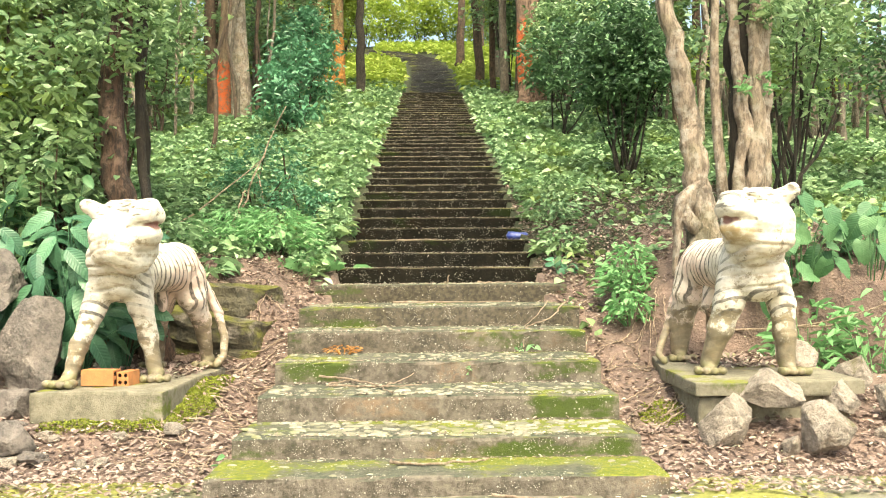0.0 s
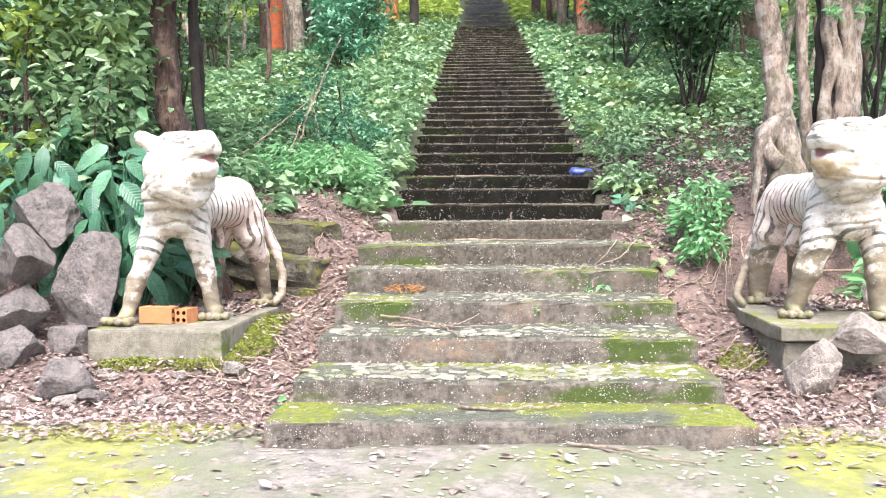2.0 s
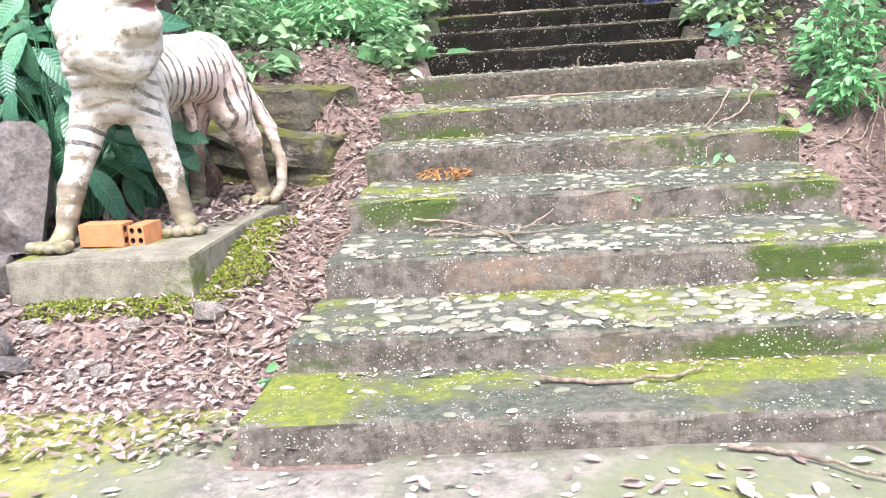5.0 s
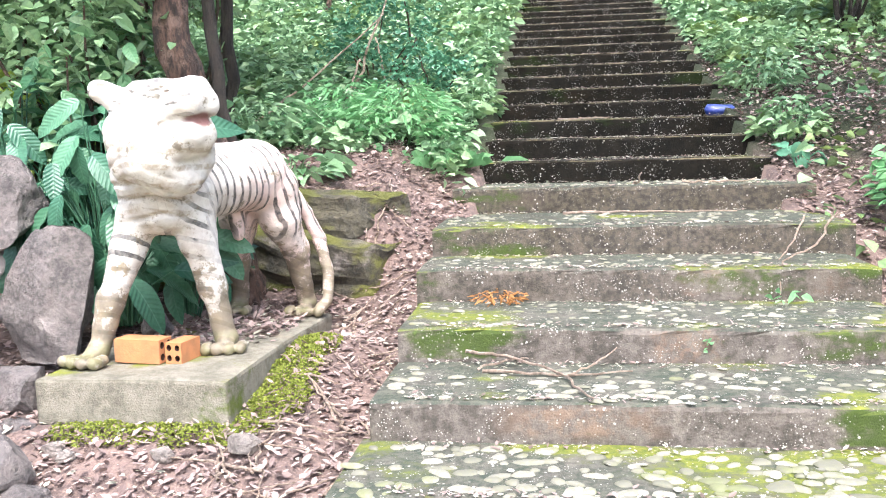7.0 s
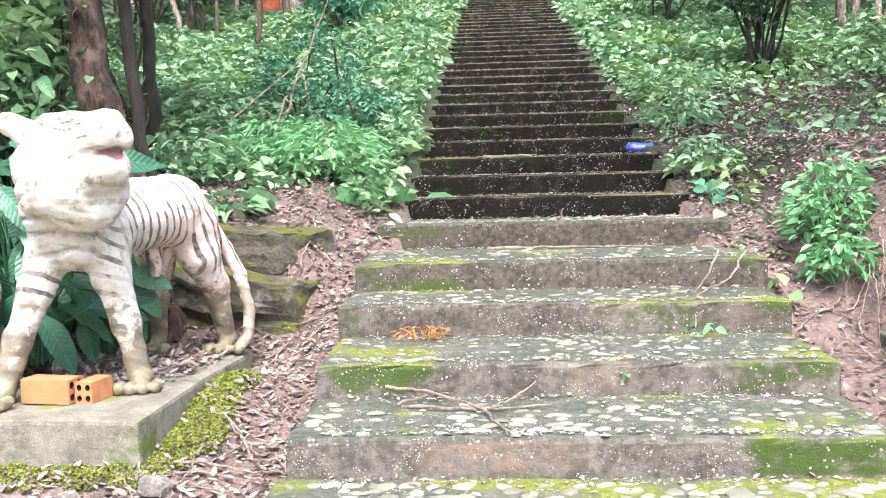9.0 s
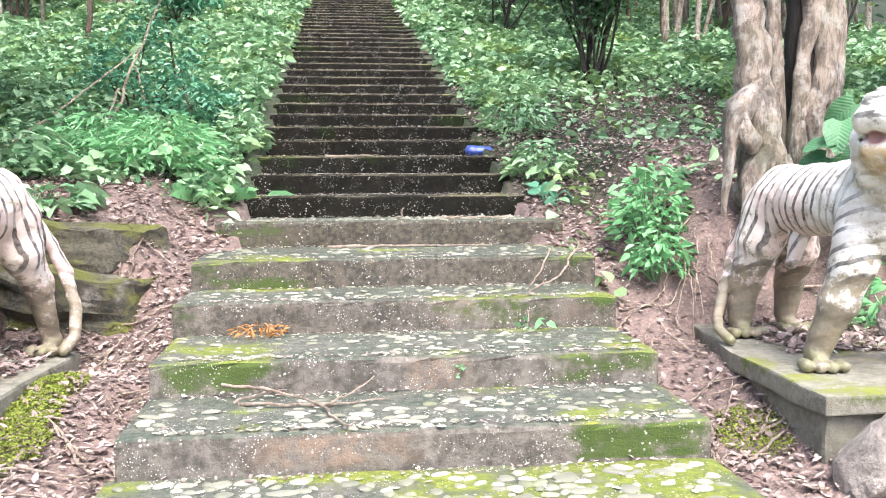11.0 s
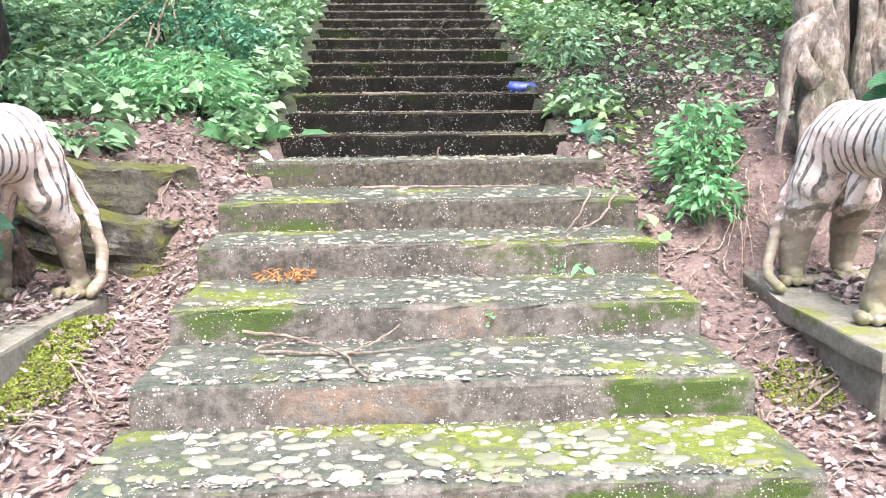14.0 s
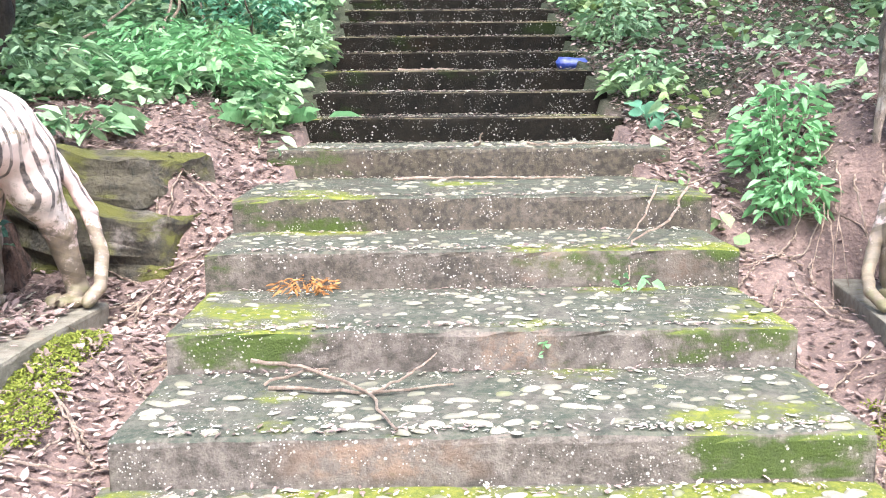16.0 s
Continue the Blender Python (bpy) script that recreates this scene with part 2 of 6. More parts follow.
def mat_leaf(name, a, b, rough=0.5, share=0.3, third=None, each=False):
    m = Mat(name, rough)
    c = m.mix(m.chance() if each else m.island(), a, b)
    if each:
        own = m.t.nodes.new("ShaderNodeTexCoord").outputs["Object"]
        along, across = m.axis(0, own), m.math("ABSOLUTE", m.axis(1, own))
        vein = m.math("SINE", m.math("MULTIPLY", m.math("SUBTRACT", along, m.math("MULTIPLY", across, 0.8)), 260.0))
        c = m.mix(m.math("MAXIMUM", m.step(vein, 0.55, 0.95, 0, 0.06), m.step(across, 0.0015, 0.004, 0.28, 0)), c, (min(1, b[0] * 1.8), min(1, b[1] * 1.35), min(1, b[2] * 1.7)))
        m.bump(vein, 0.35, 0.003)
    if third:
        c = m.mix(m.step(m.noise(0.9, 3), 0.5, 0.68, 0, 0.85), c, third)
    c = m.mix(m.step(m.noise(45, 3), 0.35, 0.75, 0, 0.35), c, (a[0] * 0.5, a[1] * 0.55, a[2] * 0.5))
    m.color(c).leafy(c, share)
    return m.m


LEAF_DEEP = mat_leaf("deep_green_leaf", (0.03, 0.075, 0.035), (0.15, 0.28, 0.13), 0.45, 0.22)
LEAF_MID = mat_leaf("green_leaf", (0.065, 0.145, 0.055), (0.37, 0.52, 0.28), 0.38, 0.25, (0.20, 0.28, 0.07))
LEAF_COVER = mat_leaf("ground_cover_leaf", (0.075, 0.17, 0.07), (0.42, 0.60, 0.34), 0.5, 0.2, (0.22, 0.29, 0.07))
LEAF_BRIGHT = mat_leaf("fresh_leaf", (0.15, 0.35, 0.14), (0.29, 0.52, 0.25), 0.65, 0.35)
LEAF_YELLOW = mat_leaf("sunlit_yellow_green_leaf", (0.24, 0.34, 0.05), (0.40, 0.48, 0.10), 0.6, 0.4)
LEAF_BLUE = mat_leaf("broad_blue_green_leaf", (0.07, 0.20, 0.11), (0.15, 0.34, 0.20), 0.35, 0.2)
BROAD = mat_leaf("broad_glossy_leaf", (0.035, 0.12, 0.07), (0.12, 0.27, 0.15), 0.36, 0.25, None, True)
HEART = mat_leaf("broad_soft_leaf", (0.06, 0.165, 0.075), (0.14, 0.29, 0.13), 0.5, 0.3, None, True)
LITTER = mat_leaf("dry_leaf", (0.42, 0.31, 0.28), (0.10, 0.066, 0.058), 0.85, 0.1, (0.36, 0.275, 0.25))
PETAL = mat_leaf("pale_fallen_leaf", (0.56, 0.54, 0.44), (0.36, 0.34, 0.25), 0.85, 0.1)
TWIG = mat_bark("twig_bark", (0.48, 0.37, 0.29), (0.26, 0.19, 0.14), (0.5, 0.4, 0.32), 0.5)


# ---- mesh helpers ----
def mesh_object(name, V, F, mat, parent=None, smooth=False):
    me = bpy.data.meshes.new(name)
    V, F = np.asarray(V, np.float32), np.asarray(F, np.int32)
    k = F.shape[1]
    me.vertices.add(len(V))
    me.vertices.foreach_set("co", V.ravel())
    me.loops.add(F.size)
    me.loops.foreach_set("vertex_index", F.ravel())
    me.polygons.add(len(F))
    me.polygons.foreach_set("loop_start", np.arange(0, F.size, k, dtype=np.int32))
    me.polygons.foreach_set("use_smooth", np.full(len(F), smooth))
    me.update(calc_edges=True)
    me.materials.append(mat)
    ob = new(name, me)
    ob.parent = parent
    return ob


def part(name, bm, mat, parent, label=""):
    me = bpy.data.meshes.new(name)
    bm.to_mesh(me)
    bm.free()
    me.materials.append(mat)
    ob = new(name, me)
    ob.parent = parent
    if label:
        ob["label"] = label
    return ob


def empty(name, place, label, category, group="", kind=""):
    ob = new(name)
    ob.location = place
    ob.empty_display_size = 0.1
    return tagged(ob, label, category, group, kind)


def smoothstep(v, a, b):
    t = np.clip((np.asarray(v, float) - a) / (b - a), 0, 1)
    return t * t * (3 - 2 * t)


rng = np.random.default_rng(7)


def wobble(x, y, s, seed=0.0):
    x, y = np.asarray(x, float), np.asarray(y, float)
    return (np.sin(x * s + 1.3 + seed) * np.cos(y * s * 0.9 + 0.4 - seed) + 0.5 * np.sin(x * s * 2.3 + y * s * 1.7 + 2.0 * seed)
            + 0.3 * np.cos(x * s * 4.1 - y * s * 3.7 + seed)) / 1.8


RISE, TREAD, TOP_Y, TOP_Z = 0.16, 0.572, 3.83, 1.053
SLOPE = RISE / TREAD


HILL_Y = [-400, 0, 0.7, 1.5, 2.4, 3.1, 4.2, 31, 40, 46, 51, 60, 80, 120, 400]
HILL_Z = [-0.02, 0.0, 0.02, 0.14, 0.34, 0.66, 1.10, TOP_Z + SLOPE * (31 - TOP_Y) - 0.03, 11.55, 13.55, 15.2, 17.5, 19.5, 21, 22]


def ground_z(x, y):
    x, y = np.asarray(x, float), np.asarray(y, float)
    z = np.interp(y, HILL_Y, HILL_Z)
    z = z + 0.50 * smoothstep(x, 1.45, 2.0) * smoothstep(y, 2.74, 3.02) * (1 - smoothstep(y, 3.9, 6.5))
    z = z + 0.22 * smoothstep(-x, 1.42, 1.75) * smoothstep(y, 3.1, 3.4) * (1 - smoothstep(y, 4.0, 5.5))
    z = z + 0.08 * smoothstep(-x, 1.45, 1.75) * smoothstep(y, 0.75, 1.25) * (1 - smoothstep(y, 2.0, 2.6))
    z = z - 0.20 * smoothstep(x, 1.4, 1.75) * smoothstep(y, 2.1, 2.8) * (1 - smoothstep(y, 2.85, 3.15))
    z = z + 0.12 * smoothstep(x, 1.35, 1.7) * smoothstep(y, 0.6, 1.4) * (1 - smoothstep(y, 2.2, 3.0))
    z = z - 0.20 * smoothstep(-x, 1.35, 1.7) * smoothstep(y, 2.2, 2.8) * (1 - smoothstep(y, 3.05, 3.4))
    away = np.clip(np.maximum(-1.4 - x, x - 1.3), 0, 3) / 3
    z = z + away * (0.05 * wobble(x, y, 1.9) + 0.10 * wobble(x, y, 0.6, 2.0)) * smoothstep(y, 0.2, 3)
    under = (np.abs(x + 0.08) < 1.0) & (y > 0.1) & (y < 31)
    return np.where(under, z - 0.28, z)


def ground_point(x, y):
    return float(ground_z(x, y))


def tube(points, radii, sides=10, rough=0.0, seed=0, cap=True):
    """A bent, tapering, slightly uneven stem as vertex and quad lists."""
    pts = np.array(points, float)
    n = len(pts)
    dirs = np.gradient(pts, axis=0)
    dirs /= np.linalg.norm(dirs, axis=1)[:, None] + 1e-9
    ref = np.array([0.0, 1.0, 0.2]) if abs(dirs[:, 1]).mean() < 0.8 else np.array([1.0, 0, 0.2])
    V, r0 = [], np.random.default_rng(seed)
    ph = r0.uniform(0, 6.28, 3)
    for i in range(n):
        u = np.cross(dirs[i], ref)
        u /= np.linalg.norm(u) + 1e-9
        w = np.cross(dirs[i], u)
        for k in range(sides):
            a = 2 * math.pi * k / sides
            r = radii[i] * (1 + rough * (0.6 * math.sin(3 * a + ph[0] + 0.4 * i) + 0.4 * math.sin(5 * a + ph[1] - 0.7 * i) + r0.uniform(-0.4, 0.4)))
            V.append(pts[i] + r * (math.cos(a) * u + math.sin(a) * w))
    F = []
    for i in range(n - 1):
        for k in range(sides):
            a, b = i * sides + k, i * sides + (k + 1) % sides
            F.append((a, b, b + sides, a + sides))
    if cap:
        V.append(pts[-1] + dirs[-1] * radii[-1] * 0.5)
        t = len(V) - 1
        for k in range(sides):
            a, b = (n - 1) * sides + k, (n - 1) * sides + (k + 1) % sides
            F.append((a, b, t, t))
    return V, F


def tube_object(name, points, radii, mat, parent=None, sides=10, rough=0.0, seed=0):
    V, F = tube(points, radii, sides, rough, seed, cap=False)
    return mesh_object(name, V, F, mat, parent, True)


def bend(a, b, n, sway, seed):
    """A path from a to b that sways on the way."""
    r0 = np.random.default_rng(seed)
    a, b = np.array(a, float), np.array(b, float)
    out, off = [], np.zeros(3)
    for i in range(n):
        t = i / (n - 1)
        off = off + r0.normal(0, sway / math.sqrt(n), 3) * (0.3 if i == 0 else 1)
        out.append(a + (b - a) * t + off * math.sin(math.pi * min(1, t * 1.0)))
    return out


def leaf_cloud(name, P, D, L, W, mat, parent=None, fold=0.18, droop=0.25, flat=0.0):
    """Many small folded leaves: places P, directions D, lengths L, widths W."""
    n = len(P)
    D = D / (np.linalg.norm(D, axis=1)[:, None] + 1e-9)
    U = rng.normal(0, 1 - flat, (n, 3)) + np.array([0, 0, 1.6])
    S = np.cross(D, U)
    S /= np.linalg.norm(S, axis=1)[:, None] + 1e-9
    N = np.cross(S, D)
    L, W = L[:, None], W[:, None]
    down = np.array([0, 0, -1.0]) * droop * L
    base = P
    a1 = P + 0.32 * L * D + 0.5 * W * S + fold * W * N
    a2 = P + 0.70 * L * D + 0.38 * W * S + fold * W * N + 0.45 * down
    tip = P + L * D + down
    b2 = P + 0.70 * L * D - 0.38 * W * S + fold * W * N + 0.45 * down
    b1 = P + 0.32 * L * D - 0.5 * W * S + fold * W * N
    V = np.stack([base, a1, a2, tip, b2, b1], 1).reshape(-1, 3)
    i = np.arange(n)[:, None] * 6
    F = np.concatenate([i + np.array([[0, 1, 2, 3]]), i + np.array([[0, 3, 4, 5]])], 1).reshape(-1, 4)
    return mesh_object(name, V, F, mat, parent)


def random_dirs(n, lift=0.2, spread=0.5):
    a = rng.uniform(0, 2 * math.pi, n)
    return np.stack([np.cos(a), np.sin(a), rng.normal(lift, spread, n)], 1)


# ---- structure ----
def grid_axis(lo, hi, near_lo, near_hi, fine):
    core = np.arange(near_lo, near_hi + fine, fine)
    left = near_lo - np.geomspace(fine, near_lo - lo, 26)
    right = near_hi + np.geomspace(fine, hi - near_hi, 26)
    return np.unique(np.concatenate([left, core, right]).round(4))


def build_ground():
    xs, ys = grid_axis(-400, 400, -6, 6, 0.07), grid_axis(-400, 400, -1, 9, 0.06)
    X, Y = np.meshgrid(xs, ys)
    Z = ground_z(X, Y)
    near = np.exp(-((np.hypot(X, Y - 3) / 9) ** 2))
    Z = Z + near * 0.018 * wobble(X, Y, 11.0) + near * 0.008 * wobble(X, Y, 31.0, 1.0)
    Z = np.where(Y < 0.42 - 0.10 * (np.abs(X + 0.1) < 1.4), np.minimum(Z, -0.03), Z)
    V = np.stack([X, Y, Z], -1).reshape(-1, 3)
    w = len(xs)
    i = (np.arange(len(ys) - 1)[:, None] * w + np.arange(w - 1)).reshape(-1, 1)
    F = i + np.array([[0, 1, w + 1, w]])
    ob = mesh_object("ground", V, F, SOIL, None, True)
    tagged(ob, "sloping forest soil strewn with dry leaves", "ground", kind="structure")


build_ground()


def pavement_z(x, y):
    return 0.012 * wobble(x, y, 1.1) + 0.005 * wobble(x, y, 5.0)


def build_pavement():
    xs, ys = np.arange(-9, 9.01, 0.12), np.arange(-14, 0.91, 0.10)
    X, Y = np.meshgrid(xs, ys)
    edge = 0.02 + 0.10 * wobble(X, X, 1.7) + 0.04 * wobble(X, X, 5.0) + np.where((X > -1.42) & (X < 1.14), -0.03, 0.50)
    Y2 = np.minimum(Y, edge)
    Z = pavement_z(X, Y2) + np.where(Y >= edge, -0.09, 0.0)
    V = np.stack([X, Y2 + np.where(Y >= edge, 0.04, 0), Z], -1).reshape(-1, 3)
    w = len(xs)
    i = (np.arange(len(ys) - 1)[:, None] * w + np.arange(w - 1)).reshape(-1, 1)
    F = i + np.array([[0, 1, w + 1, w]])
    ob = mesh_object("pavement", V, F, PAVEMENT, None, True)
    tagged(ob, "old concrete forecourt with yellow-green moss patches", "pavement", kind="structure")


build_pavement()

LOWER = [  # front edge y, top z, left x, right x
    (0.0, 0.115, -1.35, 1.09), (0.46, 0.235, -1.30, 1.05), (1.02, 0.393, -1.26, 1.04), (1.645, 0.545, -1.258, 1.046),
    (2.32, 0.713, -1.275, 1.055), (2.877, 0.88, -1.267, 1.10), (3.825, 1.053, -1.257, 1.14)]


def step_mesh(width, depth, height, seed, chip):
    """One step with worn, slightly wavy edges, its front top edge at y = 0, z = 0."""
    r0 = np.random.default_rng(seed)
    n = 28
    xs = np.linspace(-width / 2, width / 2, n + 1)
    wave = np.cumsum(r0.normal(0, chip * 0.25, n + 1)) * 0.3
    wave -= np.linspace(wave[0], wave[-1], n + 1)
    prof = [(0.0, -height), (0.0, -0.55 * height), (0.0, -0.025), (0.004, -0.008), (0.018, 0.0), (depth * 0.5, 0.0), (depth, 0.0)]
    V = []
    for i, x in enumerate(xs):
        end = 0.012 if i in (0, n) else 0.0
        for j, (y, z) in enumerate(prof):
            nip = r0.uniform(-chip, chip) * (0.6 if j in (2, 3, 4) else 0.25)
            V.append((x, y + wave[i] + nip + (end if j < 5 else 0), z - abs(r0.normal(0, chip * 0.35)) * (1 if j >= 2 else 0) - (0.01 if end and j > 1 else 0)))
    k = len(prof)
    F = [(i * k + j, (i + 1) * k + j, (i + 1) * k + j + 1, i * k + j + 1) for i in range(n) for j in range(k - 1)]
    base = len(V)
    for s, i in ((0, 0), (1, n)):
        for j in range(k - 1):
            a, b = V[i * k + j], V[i * k + j + 1]
            q = len(V)
            V += [a, b, (b[0], b[1], -height - 0.02), (a[0], a[1], -height - 0.02)]
            F.append((q, q + 1, q + 2, q + 3) if s == 0 else (q + 3, q + 2, q + 1, q))
    return V, F


def build_stairs():
    stairs = empty("staircase", (0, 0, 0), "long straight concrete stairway, mossy below and black with algae above", "stairs", kind="structure")
    rows = [(*r, CONCRETE) for r in LOWER]
    for k in range(8, 48):
        d = k - 7
        w = 1.04 + 0.0022 * d
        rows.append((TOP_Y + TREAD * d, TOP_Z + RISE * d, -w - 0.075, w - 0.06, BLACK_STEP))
    for i, (y, z, a, b, mat) in enumerate(rows):
        ny = rows[i + 1][0] if i + 1 < len(rows) else y + 1.2
        low = z - (rows[i - 1][1] if i else -0.02)
        V, F = step_mesh(b - a, ny - y + 0.05, low + 0.14, 100 + i, 0.010 if i < 7 else 0.008)
        ob = mesh_object("step", V, F, mat, stairs)
        ob.location = ((a + b) / 2, y, z)


build_stairs()


def build_path():
    """The upper path that bends to the left out of sight."""
    y0 = TOP_Y + TREAD * 41
    line = [(0.0, y0), (-0.03, 33), (-0.15, 37), (-0.45, 40.5), (-1.05, 43.2), (-2.3, 45.2), (-3.8, 46.4), (-6.5, 47.6)]
    ys = np.linspace(0, len(line) - 1, 60)
    px = np.interp(ys, range(len(line)), [p[0] for p in line])
    py = np.interp(ys, range(len(line)), [p[1] for p in line])
    dx, dy = np.gradient(px), np.gradient(py)
    l = np.hypot(dx, dy)
    V, F = [], []
    for i in range(60):
        nx, ny = dy[i] / l[i], -dx[i] / l[i]
        for k in range(9):
            o = (k / 8 - 0.5) * (1.75 - 0.004 * i)
            x, y = px[i] + nx * o, py[i] + ny * o
            V.append((x, y, float(np.interp(y, HILL_Y, HILL_Z)) - 0.12 + 0.20 * min(1, i / 8) + 0.03 * wobble(x, y, 3.0)))
    for i in range(59):
        for k in range(8):
            a = i * 9 + k
            F.append((a, a + 1, a + 10, a + 9))
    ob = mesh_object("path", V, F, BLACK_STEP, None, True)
    tagged(ob, "dark algae-stained path bending away uphill", "path", kind="structure")


build_path()

# ---- statues and plinths ----
def mat_tiger(name, origin, axis, dirt=0.0, ink=1.0):
    """Chipped white paint with dark stripes across the body and rings on the legs."""
    m = Mat(name, 0.6)
    vec = m.t.nodes.new("ShaderNodeVectorMath")
    vec.operation = "DOT_PRODUCT"
    m.put(vec.inputs[0], m.pos.outputs["Position"])
    vec.inputs[1].default_value = axis
    u = m.math("SUBTRACT", vec.outputs["Value"], sum(a * b for a, b in zip(origin, axis)))
    z = m.math("SUBTRACT", m.axis(2), origin[2])
    warp = m.math("MULTIPLY", m.math("SUBTRACT", m.noise(3.2, 3, 0.5), 0.5), 1.0)
    body = m.math("SINE", m.math("ADD", m.math("MULTIPLY", m.math("ADD", u, m.math("MULTIPLY", z, 0.30)), 108.0), m.math("MULTIPLY", warp, 10.0)))
    ring = m.math("SINE", m.math("ADD", m.math("MULTIPLY", m.math("ADD", z, m.math("MULTIPLY", u, 0.5)), 78.0), m.math("MULTIPLY", warp, 8.0)))
    broken = m.step(m.noise(5.5, 3), 0.38, 0.50)
    back = m.math("MULTIPLY", m.step(u, 0.06, 0.2), m.step(z, 0.40, 0.52))
    lines = m.math("MULTIPLY", m.step(body, 0.42, 0.75), m.math("MAXIMUM", broken, 0.5))
    rings = m.math("MULTIPLY", m.math("MULTIPLY", m.step(ring, 0.50, 0.72), m.math("MAXIMUM", broken, 0.3)), m.step(z, 0.62, 1.05, 1, 0.15))
    chest = m.math("MULTIPLY", m.step(u, -0.06, 0.08, 1, 0), m.math("MULTIPLY", m.step(z, 0.55, 0.66), m.step(z, 0.98, 1.06, 1, 0)))
    rings = m.math("MULTIPLY", rings, m.math("SUBTRACT", 1.0, m.math("MULTIPLY", chest, 0.8)))
    dark = m.math("MAXIMUM", m.math("MULTIPLY", lines, back), m.math("MULTIPLY", rings, m.math("SUBTRACT", 1.0, back)))
    face = m.math("MULTIPLY", m.step(z, 1.08, 1.16), m.math("MULTIPLY", m.step(m.noise(19, 2, 0.4, m.where((0.7, 0.7, 2.6))), 0.56, 0.60), 0.85))
    dark = m.math("MAXIMUM", dark, face)
    fine, mid = m.noise(38, 5, 0.65), m.noise(9, 5, 0.65)
    c = m.mix(m.step(mid, 0.35, 0.7), (0.66, 0.625, 0.57), (0.48, 0.425, 0.365))
    c = m.mix(m.math("MULTIPLY", m.step(u, 0.25, 0.65), m.step(m.noise(3.0, 3), 0.33, 0.6, 0.1, 0.65)), c, (0.72, 0.50, 0.45))
    c = m.mix(m.math("MULTIPLY", dark, m.step(fine, 0.3, 0.65, ink, 0.7 * ink)), c, (0.03, 0.027, 0.028))
    crease = m.math("SINE", m.math("ADD", m.math("MULTIPLY", z, 85.0), m.math("MULTIPLY", warp, 9.0)))
    c = m.mix(m.math("MULTIPLY", m.math("MULTIPLY", chest, m.step(crease, 0.1, 0.8)), m.step(m.noise(16, 5, 0.7), 0.38, 0.58, 0.05, 0.65)), c, (0.28, 0.21, 0.13))
    wear = m.math("ADD", m.noise(11, 7, 0.72), m.step(z, 0.10, 0.66, 0.24 + dirt, 0.03))
    wear = m.math("ADD", wear, m.math("MULTIPLY", m.math("SUBTRACT", m.noise(75, 3), 0.5), 0.2))
    c = m.mix(m.step(wear, 0.60, 0.70, 0, 0.88), c, m.mix(m.step(mid, 0.35, 0.65), (0.25, 0.195, 0.12), (0.14, 0.118, 0.09)))
    flake = m.math("MULTIPLY", m.step(m.noise(21, 8, 0.75), 0.56, 0.62), m.step(m.noise(4.5, 4), 0.40, 0.56, 0.15, 0.85))
    c = m.mix(m.math("MULTIPLY", flake, m.step(z, 0.9, 1.12, 0.6, 0.3)), c, m.mix(m.step(fine, 0.4, 0.6), (0.30, 0.235, 0.15), (0.15, 0.125, 0.085)))
    mud = m.step(m.math("ADD", z, m.math("MULTIPLY", m.noise(6, 4, 0.6), 0.35)), 0.36 + dirt, 0.52 + dirt, 0.35 + 3 * dirt, 0)
    c = m.mix(mud, c, m.mix(m.step(fine, 0.35, 0.65), (0.22, 0.17, 0.115), (0.13, 0.112, 0.07)))
    c = m.mix(m.math("MULTIPLY", m.step(z, 0.06, 0.12, 1, 0), m.step(m.noise(12, 4), 0.42, 0.60, 0.05, 0.6)), c, (0.15, 0.15, 0.06))
    crack = m.step(m.cells(16, None, "DISTANCE_TO_EDGE"), 0.0, 0.012, 1, 0)
    c = m.mix(m.math("MULTIPLY", crack, m.step(m.noise(4, 3), 0.5, 0.6, 0, 0.5)), c, (0.16, 0.13, 0.09))
    m.color(c).bump(m.math("ADD", m.math("MULTIPLY", mid, 1.0), m.math("MULTIPLY", fine, 0.5)), 0.6, 0.012)
    return m


